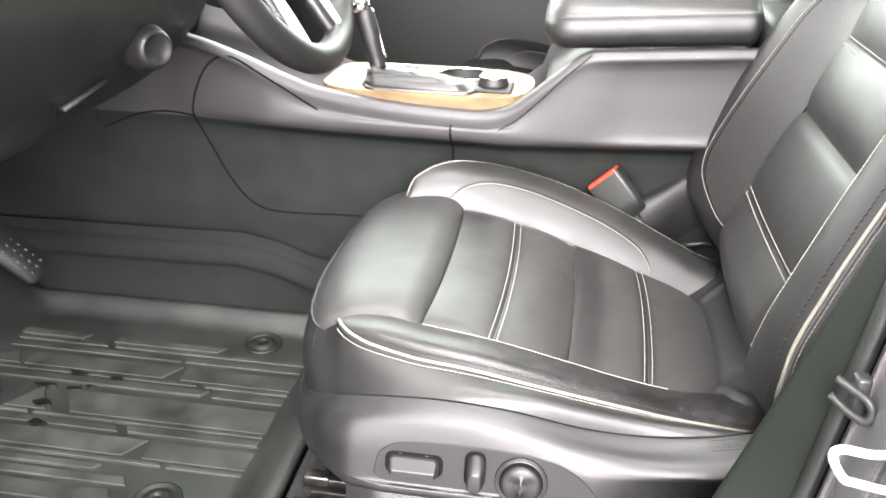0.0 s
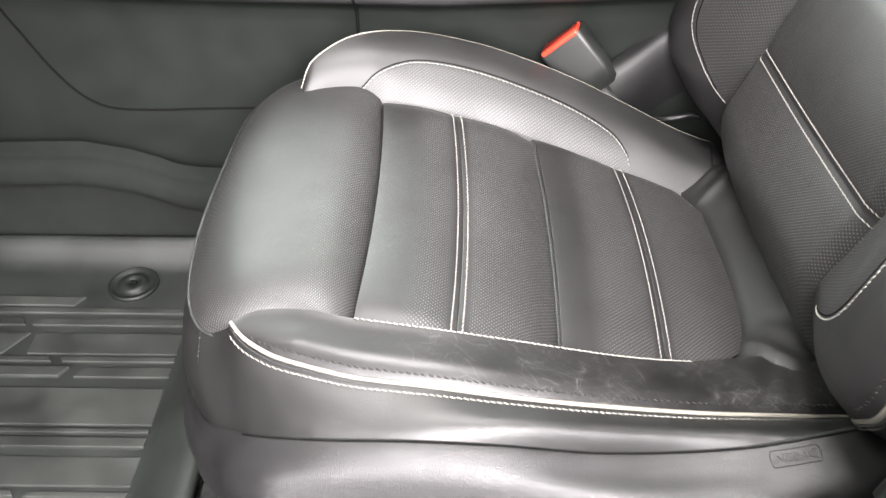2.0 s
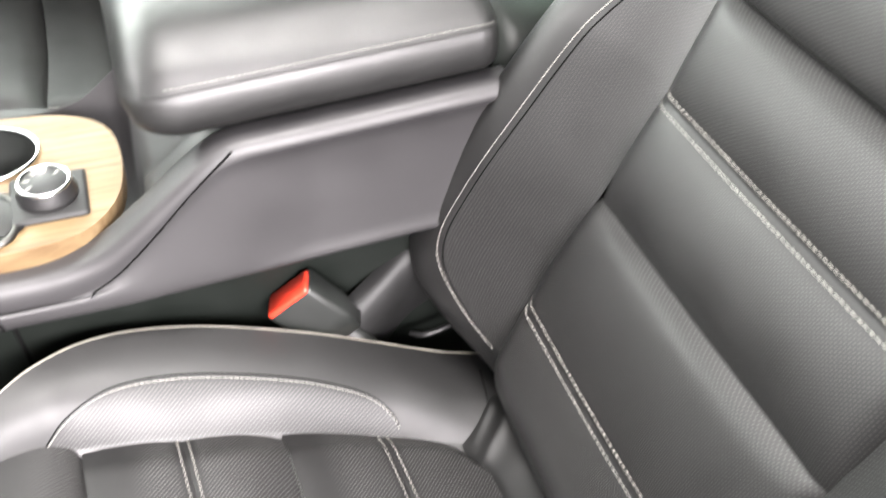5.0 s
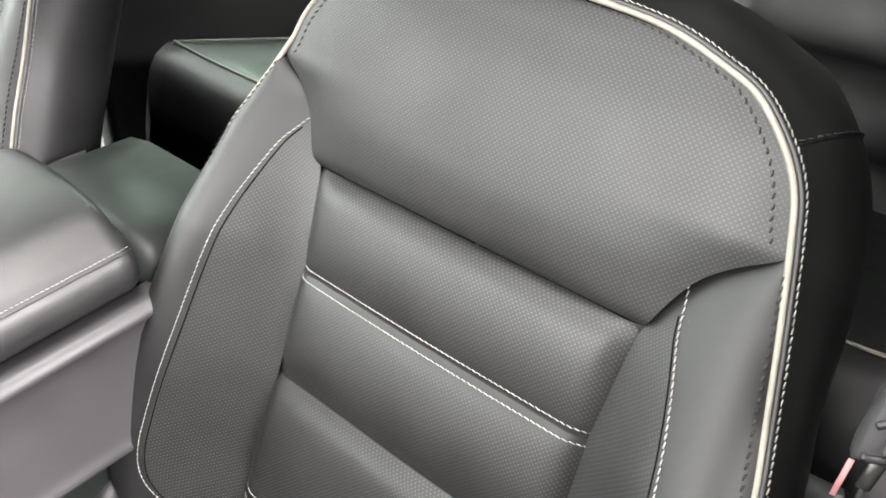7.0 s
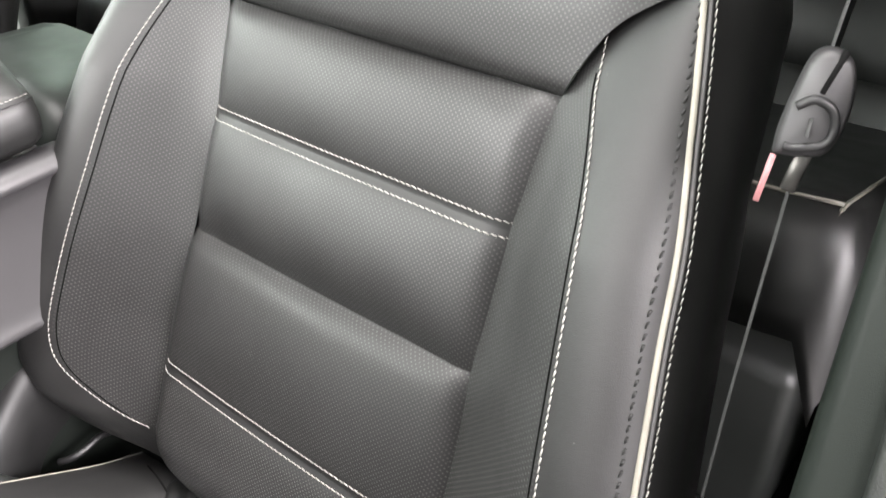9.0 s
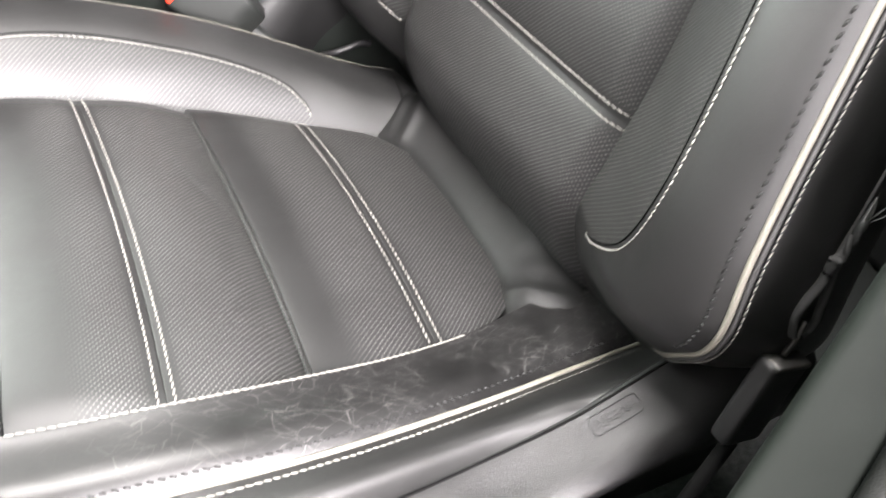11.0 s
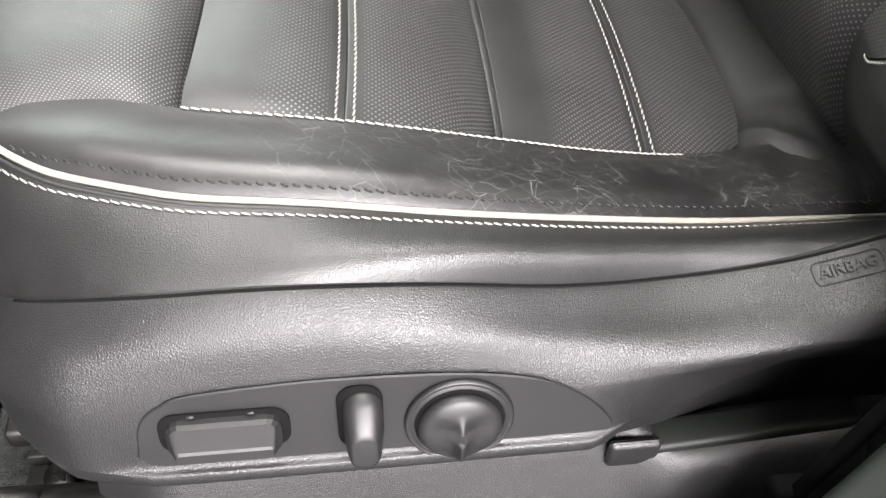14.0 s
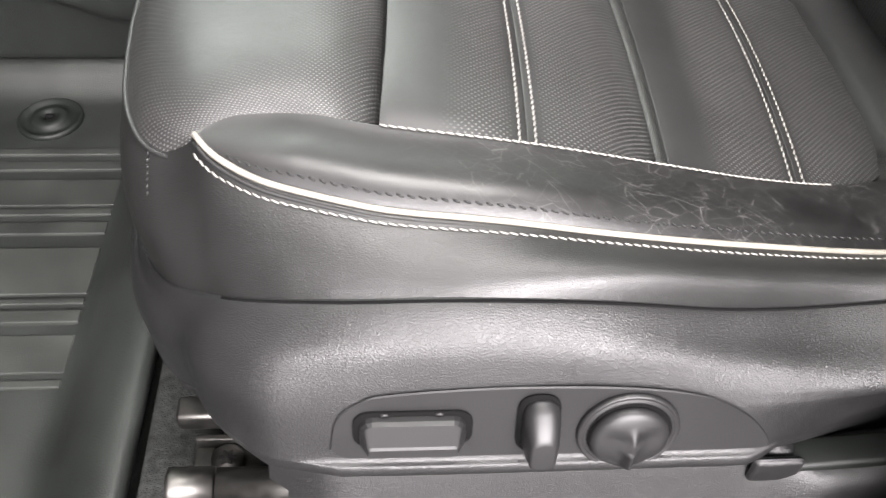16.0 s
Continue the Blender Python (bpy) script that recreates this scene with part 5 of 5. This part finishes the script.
pad_ob = part("pedal_pad", loft_bm([[(x, y, z) for x, y in rounded(w, h, 0.012)] for w, h, z in ((0.026, 0.052, -0.012), (0.028, 0.054, -0.002), (0.025, 0.051, 0.004))], pm), RUBBER, ped)
for i in range(3):
    for j in range(5):
        part("dot", loft_bm([[(-0.013 + 0.013 * i + r * math.cos(a), -0.038 + 0.014 * j + r * math.sin(a), z) for a in np.linspace(0, 2 * math.pi, 10, endpoint=False)] for r, z in ((0.0028, 0.003), (0.0022, 0.0055))], pm), DARKTHREAD if (i + j) % 3 else RUBBER, pad_ob)
tube("pedal_arm", [tuple(pm @ Vector(p)) for p in ((0, 0.05, -0.012), (0, 0.12, -0.04), (0.0, 0.26, -0.12))], 0.009, DARK, ped)
acc = thing("accelerator_pedal", "long black rubber accelerator pedal by the tunnel", "pedal", (-0.9, 0.2, 0.15))
part("pedal_pad", box_bm(0, 0, 0, 0.05, 0.15, 0.014, 0.006, 3, Matrix.Translation((-0.93, 0.02, 0.10)) @ Matrix.Rotation(math.radians(60), 4, "Y")), RUBBER, acc)

fw = part("firewall", loft_bm([[(-0.93, y, -0.02), (-1.2, y, 0.25), (-1.25, y, 0.7), (-1.3, y, 0.7), (-1.3, y, -0.02)] for y in (-0.43, 1.12)], Matrix()), CARPET, smooth=False)
tagged(fw, "black carpeted footwell end", "firewall", kind="structure")
dash = thing("dashboard", "dark grey plastic dashboard with lower knee panel", "dashboard", (-0.8, 0.3, 0.5))
rowsd = []
for y in np.linspace(-0.42, 0.27, 24):
    e = 0.012 * (abs(y + 0.07) / 0.35) ** 4
    rowsd.append(catmull([(-1.1 - e, y, 0.44), (-0.78 - e, y, 0.41), (-0.70 - e, y, 0.415), (-0.655 - e, y, 0.44), (-0.60 - e, y, 0.495), (-0.56 - e, y, 0.55), (-0.53 - e, y, 0.62), (-0.54 - e, y, 0.70), (-0.62 - e, y, 0.80), (-0.9 - e, y, 0.86)], 4))
sheet("knee_panel", rowsd, DARK, dash, "dark grey plastic knee panel")
part("switch_pod", loft_bm([[(-0.70, -0.43, z0), (-0.60 + dx, -0.40, z0), (-0.585 + dx, -0.10, z0), (-0.60 + dx, -0.065, z0), (-0.72, -0.06, z0)] for z0, dx in ((0.44, -0.045), (0.46, -0.03), (0.55, 0.0), (0.575, -0.006), (0.585, -0.02))], Matrix()), DARK, dash, "grey lower switch panel")
rowsd = []
for y in np.linspace(0.25, 1.12, 24):
    rowsd.append(catmull([(-1.1, y, 0.42), (-0.80, y, 0.40), (-0.72, y, 0.44), (-0.69, y, 0.56), (-0.70, y, 0.70), (-0.78, y, 0.80), (-1.0, y, 0.86)], 4))
sheet("glovebox_face", rowsd, DARK, dash, "dark grey plastic dash face on the passenger side")
kp = Vector((-0.558, 0.05, 0.522))
kd = (Vector((0.75, -0.45, 0.05))).normalized()
km = Matrix.Translation(kp) @ kd.to_track_quat("Z", "Y").to_matrix().to_4x4()
part("column_knob", loft_bm([ring_pts(0.031, -0.05), ring_pts(0.031, -0.004), ring_pts(0.0285, 0.0), ring_pts(0.0285, 0.002), ring_pts(0.0255, 0.012), ring_pts(0.021, 0.018), ring_pts(0.019, 0.0185), ring_pts(0.017, 0.0155)], km), SMOOTH, dash, "round grey plug below the steering column")
tube("release_lever", [(-0.614, -0.075, 0.472), (-0.607, -0.03, 0.480), (-0.601, 0.008, 0.488)], [0.0055, 0.0045, 0.0035], TRIM, dash, "grey release lever", flat=0.6)
sheet("column_shroud", [[(x, 0.0 + (0.06 + w) * math.cos(a), z + (0.05 + w) * math.sin(a)) for a in np.linspace(0, 2 * math.pi, 25)] for x, z, w in ((-0.72, 0.60, 0.03), (-0.60, 0.645, 0.02), (-0.52, 0.672, 0.012), (-0.49, 0.684, 0.0), (-0.485, 0.686, -0.03))], DARK, dash, "dark steering column shroud")

sw = thing("steering_wheel", "black leather steering wheel with silver spoke trim", "steering wheel", (-0.40, 0, 0.705))
wm = Matrix.Translation((-0.385, 0.0, 0.705)) @ Matrix.Rotation(math.radians(65), 4, "Y")
tube("rim", [tuple(wm @ Vector((0.185 * math.cos(a), 0.185 * math.sin(a), 0))) for a in np.linspace(0, 2 * math.pi, 72, endpoint=False)], 0.0175, LEATHER, sw, "leather wrapped rim", sides=16, closed=True)
part("hub", loft_bm([[(r * math.cos(a) * 0.9, r * math.sin(a), z) for a in np.linspace(0, 2 * math.pi, 32, endpoint=False)] for r, z in ((0.07, -0.06), (0.085, -0.03), (0.08, 0.0), (0.06, 0.012))], wm), DARK, sw, "dark horn cover")
for sgn in (-1, 1):
    p = catmull([(0.03, 0.05 * sgn, -0.01), (0.085, 0.06 * sgn, -0.012), (0.13, 0.06 * sgn, -0.008), (0.168, 0.062 * sgn, -0.002)], 6)
    tube("spoke", [tuple(wm @ Vector(q)) for q in p], 0.017, LEATHER, sw, "lower spoke", sides=12, flat=0.6)
    tube("spoke_trim", [tuple(wm @ (Vector(q) + Vector((0, 0.004 * sgn, 0.010)))) for q in p[4:]], [0.008 + 0.003 * math.sin(math.pi * k / (len(p) - 5)) for k in range(len(p) - 4)], SILVER, sw, "satin silver spoke trim", sides=10, flat=0.5)

# ---- buckle ----
bk = thing("seat_belt_buckle", "dark grey seat belt buckle with red release button", "seat belt buckle", (0.07, 0.262, 0.27))
axd = (Vector((0.033, 0.277, 0.318)) - Vector((0.085, 0.262, 0.262))).normalized()
wd = (Vector((0.053, 0.272, 0.334)) - Vector((0.013, 0.283, 0.297))).normalized()
wd = (wd - axd * wd.dot(axd)).normalized()
td = axd.cross(wd)
bmx = Matrix(((wd.x, td.x, axd.x, 0.058), (wd.y, td.y, axd.y, 0.270), (wd.z, td.z, axd.z, 0.289), (0, 0, 0, 1)))
part("housing", loft_bm([[(x, y, z) for x, y in rounded(w, h, r, 4)] for w, h, r, z in ((0.022, 0.012, 0.004, -0.045), (0.027, 0.0145, 0.005, -0.02), (0.0285, 0.0165, 0.005, 0.026), (0.0275, 0.0155, 0.004, 0.0285))], bmx), DARK, bk, "dark grey plastic housing")
part("release_button", loft_bm([[(x, y - 0.002, z) for x, y in rounded(w, h, 0.003, 4)] for w, h, z in ((0.0262, 0.0142, 0.026), (0.0258, 0.0138, 0.0308), (0.0246, 0.0126, 0.0322))], bmx), RED, bk, "red release button")
part("tongue_slot", box_bm(0, 0, 0, 0.036, 0.004, 0.002, 0.0005, 1, bmx @ Matrix.Translation((0, 0.0115, 0.0285))), BLK, bk, "dark slot for the tongue")
tube("stalk", [tuple(bmx @ Vector((0, 0, -0.04))), tuple(bmx @ Vector((0, 0, -0.08))), (0.12, 0.25, 0.16)], 0.009, DARK, bk)

# ---- belt beside the seat ----
belt = thing("seat_belt", "black seat belt with tongue hanging beside the driver seat", "seat belt", (0.24, -0.288, 0.25))


def strap(name, pts, w, material, parent, label="", axis=(1, 0, 0), th=0.0012):
    g = []
    for p in pts:
        a = Vector(axis).normalized() * w / 2
        o = Vector((0, th, 0))
        p = Vector(p)
        g.append([tuple(p - a - o), tuple(p + a - o), tuple(p + a + o), tuple(p - a + o), tuple(p - a - o)])
    return sheet(name, g, material, parent, label)


strap("webbing", catmull([(0.318, -0.281, 0.665), (0.36, -0.273, 0.71), (0.42, -0.27, 0.77), (0.52, -0.28, 0.88), (0.60, -0.30, 1.05)], 6), 0.045, BELT, belt, "black webbing", axis=(0.91, 0.17, -0.40), th=0.0008)
strap("webbing", catmull([(0.312, -0.280, 0.655), (0.285, -0.284, 0.54), (0.262, -0.289, 0.43), (0.251, -0.291, 0.382), (0.243, -0.289, 0.32)], 6), 0.007, BELT, belt, "black webbing", axis=(0.85, 0.2, -0.45), th=0.0008)
tup = Vector((0.19, 0.0, 0.98)).normalized()
tno = Vector((-0.86, -0.34, 0.30))
tno = (tno - tup * tno.dot(tup)).normalized()
tsd = tup.cross(tno)
tg = Matrix(((tsd.x, tup.x, tno.x, 0.312), (tsd.y, tup.y, tno.y, -0.282), (tsd.z, tup.z, tno.z, 0.684), (0, 0, 0, 1))) @ Matrix.Scale(0.72, 4)


def cover_ring(k, z):
    """Outline of the tongue cover: rounded top, slanted lower end."""
    return [(x * k, y * k, z) for x, y in catmull([(-0.017, -0.034), (0.0, -0.033), (0.013, -0.028), (0.0185, -0.012), (0.018, 0.012), (0.012, 0.029), (0.0, 0.034), (-0.010, 0.028), (-0.0145, 0.008), (-0.0175, -0.018), (-0.017, -0.034)], 4)[:-1]]


ton = part("tongue_cover", loft_bm([cover_ring(0.86, -0.011), cover_ring(1.0, -0.006), cover_ring(1.0, 0.005), cover_ring(0.93, 0.009), cover_ring(0.84, 0.0105)], tg), TRIM, belt, "dark grey plastic tongue cover")
tube("tongue_rim", [tuple(tg @ Vector(p)) for p in catmull([(-0.012, -0.002, 0.0105), (-0.003, 0.004, 0.0115), (0.008, 0.000, 0.0115), (0.0125, -0.012, 0.011), (0.009, -0.022, 0.0105), (-0.006, -0.027, 0.0105), (-0.013, -0.027, 0.0105)], 5)], 0.0022, SMOOTH, ton, "raised rim of the finger recess")
part("belt_slot", box_bm(0, 0, 0, 0.004, 0.028, 0.004, 0.001, 1, tg @ Matrix.Translation((0.003, 0.021, 0.0092)) @ Matrix.Rotation(math.radians(-14), 4, "Z")), BLK, ton, "dark slot for the webbing")
part("tongue_blade", box_bm(0, 0, 0, 0.010, 0.026, 0.003, 0.001, 1, tg @ Matrix.Translation((0.0, -0.044, 0.002)) @ Matrix.Rotation(math.radians(-8), 4, "Z")), METAL, belt, "steel latch tongue")
part("tag", box_bm(0, 0, 0, 0.0038, 0.032, 0.001, 0, 1, tg @ Matrix.Translation((-0.0175, -0.050, 0.007)) @ Matrix.Rotation(math.radians(-4), 4, "Z")), PINK, belt, "small pink paper tag")
ring_c = Vector((0.238, -0.294, 0.325))
eye_top = Vector((0.2405, -0.2955, 0.352))
for sgn in (-1, 1):
    tube("anchor_loop", catmull([tuple(eye_top + Vector((0.0015 * sgn, 0, 0.016))), tuple(eye_top + Vector((0.003 * sgn, 0, 0))), tuple(ring_c + Vector((0.0085 * sgn, -0.001, 0.010))), tuple(ring_c + Vector((0.0075 * sgn, -0.002, -0.006))), tuple(ring_c + Vector((0.001 * sgn, -0.002, -0.012)))], 6), 0.0032, BELT, belt, "folded black webbing loop", sides=8, flat=0.8)
tube("anchor_pin", [tuple(ring_c + Vector((-0.002, -0.003, 0.001))), tuple(ring_c + Vector((-0.005, -0.004, -0.014))), tuple(ring_c + Vector((-0.009, -0.004, -0.022)))], 0.0020, METAL, belt, "steel pin through the loop", sides=8)
for ph in (0.0, math.pi):
    tube("braid", [tuple(eye_top + (Vector((0.251, -0.294, 0.384)) - eye_top) * u + Vector((0.0014 * math.cos(ph + 9 * u), -0.0014 * math.sin(ph + 9 * u), 0))) for u in np.linspace(0, 1, 24)], 0.0018, BELT, belt, "twisted webbing", sides=6)
tube("knot", [(0.249, -0.293, 0.372), (0.251, -0.294, 0.385), (0.254, -0.293, 0.398)], [0.0018, 0.0034, 0.0012], DARK, belt, "pulled thread knot")
for ty, tz in ((0.012, 0.016), (0.02, 0.006), (-0.006, 0.02)):
    tube("loose_thread", [(0.251, -0.294, 0.385), (0.253 + ty * 0.6, -0.296, 0.385 + tz * 0.6), (0.253 + ty, -0.297, 0.386 + tz)], 0.0005, DARKTHREAD, belt, sides=5)
am = Matrix.Translation((0.224, -0.298, 0.268)) @ Matrix.Rotation(math.radians(15), 4, "Y")
anc = part("anchor_sleeve", box_bm(0, 0, 0, 0.032, 0.014, 0.064, 0.004, 3, am), SMOOTH, belt, "black plastic anchor sleeve")
part("sleeve_edge", box_bm(0, 0, 0, 0.028, 0.0155, 0.004, 0.001, 1, am @ Matrix.Translation((0.001, 0, 0.0305))), METAL, anc, "pale steel-coloured edge")
tube("anchor_stalk", [(0.214, -0.299, 0.236), (0.185, -0.303, 0.18), (0.165, -0.31, 0.14), (0.155, -0.312, 0.11)], 0.005, BLK, belt, "black anchor strap")
part("anchor_foot", box_bm(0.152, -0.308, 0.108, 0.02, 0.014, 0.012, 0.003, 2), BLK, belt, "dark anchor bracket")

# ---- door opening: pillar, seal, striker ----
def pillar_section(z):
    cx, cy = 0.12 + 0.345 * (z - 0.2), -0.357 + 0.06 * (z - 0.2)
    sx, sy = 0.207 + 0.18 * (z - 0.35), -0.377 + 0.09 * (z - 0.35)
    sx = max(sx, cx + 0.006)
    return [(cx + 0.30, cy + 0.004, z), (cx + 0.10, cy + 0.008, z), (cx + 0.03, cy + 0.008, z), (cx + 0.008, cy + 0.005, z), (cx + 0.001, cy - 0.001, z), (cx + 0.3 * (sx - cx), cy + 0.35 * (sy - cy), z), (cx + 0.75 * (sx - cx), cy + 0.75 * (sy - cy), z), (sx, sy, z)]


def seal_section(z):
    b = pillar_section(z)[-1]
    return [(b[0] + 0.003, b[1] + 0.003, z), (b[0] - 0.004, b[1] - 0.001, z), (b[0] - 0.003, b[1] - 0.008, z), (b[0] + 0.003, b[1] - 0.012, z), (b[0] + 0.009, b[1] - 0.010, z)]


def jamb_section(z):
    b = seal_section(z)[-2]
    return [(b[0] + 0.010, b[1] + 0.006, z), (b[0] + 0.006, b[1] - 0.002, z), (b[0] + 0.002, b[1] - 0.014, z), (b[0] + 0.001, b[1] - 0.018, z), (b[0] + 0.004, b[1] - 0.021, z), (b[0] + 0.0, b[1] - 0.075, z), (b[0] + 0.002, b[1] - 0.08, z), (b[0] + 0.008, b[1] - 0.084, z), (b[0] + 0.012, b[1] - 0.15, z), (b[0] + 0.03, b[1] - 0.17, z), (b[0] + 0.32, b[1] - 0.17, z)]


ZS = np.linspace(-0.05, 1.16, 40)
pl = sheet("pillar_trim", [catmull(pillar_section(z), 4) for z in ZS], PILLAR)
tagged(pl, "grey plastic centre pillar trim beside the seat", "pillar trim", kind="structure")
sl = sheet("door_seal", [catmull(seal_section(z), 4) for z in ZS], RUBBER)
tagged(sl, "black rubber door seal on the pillar edge", "door seal", kind="structure")
jb = sheet("door_jamb", [catmull(jamb_section(z), 3) for z in ZS], BODY)
tagged(jb, "dark painted door jamb", "door jamb", kind="structure")
strk = thing("door_striker", "steel door striker loop bolted to the jamb", "door striker", (0.215, -0.44, 0.41))
tube("loop", catmull([(0.196, -0.403, 0.410), (0.207, -0.412, 0.406), (0.216, -0.420, 0.402), (0.219, -0.423, 0.394), (0.216, -0.423, 0.387), (0.205, -0.414, 0.389), (0.194, -0.403, 0.395)], 6), 0.0034, DARK, strk, "dull steel loop", sides=10)
part("striker_plate", box_bm(0.214, -0.404, 0.398, 0.012, 0.014, 0.034, 0.003, 2), DARK, strk, "dark striker plate")
latch = thing("door_latch", "bright zinc latch fitting at the door jamb", "door latch", (0.215, -0.51, 0.35))
tube("hook", catmull([(0.212, -0.498, 0.416), (0.194, -0.499, 0.414), (0.177, -0.5, 0.4165), (0.1705, -0.5, 0.413), (0.173, -0.5, 0.404), (0.181, -0.5, 0.393), (0.188, -0.5, 0.391), (0.205, -0.5, 0.388), (0.215, -0.5, 0.387)], 6), 0.0032, SILVER, latch, "pale zinc hook", sides=10)
part("latch_body", box_bm(0.224, -0.504, 0.402, 0.030, 0.03, 0.06, 0.012, 4), SILVER, latch, "zinc latch body")
part("latch_plate", box_bm(0.222, -0.508, 0.362, 0.022, 0.02, 0.05, 0.006, 2), SILVER, latch)

sill = part("door_sill", loft_bm([[(x, -0.345, -0.03), (x, -0.35, 0.035), (x, -0.37, 0.05), (x, -0.43, 0.045), (x, -0.45, 0.02), (x, -0.52, 0.0), (x, -0.56, -0.06), (x, -0.56, -0.25), (x, -0.345, -0.25)] for x in (-1.3, -0.9, -0.3, 0.1, 0.6)], Matrix()), DARK)
tagged(sill, "black plastic door sill", "door sill", kind="structure")

# ---- other seats ----
pseat = copy_thing(seat, Matrix.Translation((0.0, 0.83, 0.07)))
tagged(pseat, "black leather front passenger seat with cream piping", "car seat")


def rear_chair(y0, label):
    ch = thing("rear_seat", label, "car seat", (1.0, y0, -0.02), group="second row seats")
    rowsc = []
    for u in np.linspace(0, 1, 24) ** 1.9:
        x = 0.64 + 0.62 * u
        e = math.sqrt(max(0, 1 - (1 - min(1, u / 0.07)) ** 2))
        z = 0.335 + 0.095 * e - 0.15 * u
        rowsc.append([(x, y0 + 0.25 * v, z + 0.012 * abs(v) ** 3 - 0.09 * max(0, abs(v) - 0.92) / 0.08) for v in np.linspace(-1, 1, 17)])
    cu = sheet("cushion", rowsc, LEATHER, ch, "dark leather cushion", thick=0.06)
    for j in (1, -2):
        tube("piping", [tuple(np.array(rowsc[k][j]) + np.array((0, 0, 0.027))) for k in range(0, 24)], 0.0022, PIPING, cu, "cream piping")
    tube("piping", [tuple(np.array(rowsc[5][j]) + np.array((0, 0, 0.031))) for j in range(1, 16)], 0.0022, PIPING, cu, "cream piping")
    for k, (z0, z1) in enumerate(((0.24, 0.375), (0.38, 0.49), (0.50, 0.66), (0.665, 0.85))):
        g = []
        for u in np.linspace(0, 1, 9):
            z = z0 + (z1 - z0) * u
            g.append([(1.20 + (z - 0.3) * 0.42 - 0.022 * math.sin(math.pi * u) ** 0.6 - 0.04 * abs(v) ** 3, y0 + 0.25 * v, z) for v in np.linspace(-1, 1, 17)])
        sheet("backrest_panel", g, LEATHER, ch, "padded dark leather backrest panel", thick=0.05)
    part("base", box_bm(0.98, y0, 0.10, 0.52, 0.44, 0.24, 0.02, 2), DARK, ch, "dark seat base")
    tube("lift_bar", [(0.71, y0 - 0.1, 0.25), (0.71, y0 + 0.1, 0.25)], 0.007, CHROME, ch, "bright lift bar")
    return ch


rear_chair(-0.02, "dark leather second row seat behind the driver seat")
rear_chair(0.69, "dark leather second row seat with cream piping behind the passenger seat")

# ---- body shell round the cabin ----
def shell_box(name, label, category, args, material, bevel=0.02):
    ob = part(name, box_bm(*args, bevel, 3), material)
    return tagged(ob, label, category, kind="structure")


shell_box("passenger_door", "dark plastic passenger door panel", "car door", (-0.25, 1.17, 0.28, 1.75, 0.07, 0.86), DARK)
shell_box("rear_side_panel", "dark plastic rear side panel", "trim panel", (1.2, 1.17, 0.28, 1.1, 0.07, 0.86), DARK)
# Built up over the window line to block light from the rear cabin.
shell_box("rear_door_panel", "dark plastic rear door panel on the driver side, raised to block light", "car door", (1.3, -0.50, 0.42, 1.3, 0.07, 1.14), DARK)
shell_box("passenger_pillar", "grey pillar trim on the passenger side", "pillar trim", (0.42, 1.14, 0.9, 0.14, 0.06, 0.5), TRIM)
shell_box("rear_bulkhead", "dark rear load area", "trim panel", (1.95, 0.35, 0.45, 0.06, 1.6, 1.2), DARK)
# The opening is added so that the roof lamp reaches the seat.
for args in ((-0.48, 0.35, 1.2, 0.06, 1.5, 0.04), (1.15, 0.35, 1.2, 1.7, 1.5, 0.04), (-0.075, -0.35, 1.2, 0.75, 0.10, 0.04), (-0.075, 0.75, 1.2, 0.75, 0.70, 0.04)):
    shell_box("roof_lining", "pale grey roof lining round an opening added for the roof lamp", "roof", args, LINING, 0.004)
# Out of view; added to keep door-side lamp light off the passenger side.
shell_box("unseen_roof_rail", "unseen dark roof rail over the open door, added to block light", "roof rail", (0.1, -0.43, 1.12, 2.4, 0.09, 0.16), BODY, 0.02)
shell_box("cowl", "dark body front under the windscreen", "car body", (-1.35, 0.35, 0.4, 0.12, 1.7, 0.95), BODY)

# ---- workshop ----
shell_box("workshop_floor", "grey concrete workshop floor", "floor", (0, 0, -0.5, 14, 14, 0.1), CONCRETE, 0)
for nm, args in (("workshop_wall_front", (-6.9, 0, 1.5, 0.2, 14, 4)), ("workshop_wall_rear", (6.9, 0, 1.5, 0.2, 14, 4)), ("workshop_wall_left", (0, -6.9, 1.5, 14, 0.2, 4)), ("workshop_wall_right", (0, 6.9, 1.5, 14, 0.2, 4))):
    shell_box(nm, "pale painted workshop wall", "wall", args, WALLP, 0)
shell_box("workshop_ceiling", "pale workshop ceiling", "ceiling", (0, 0, 3.55, 14, 14, 0.1), WALLP, 0)
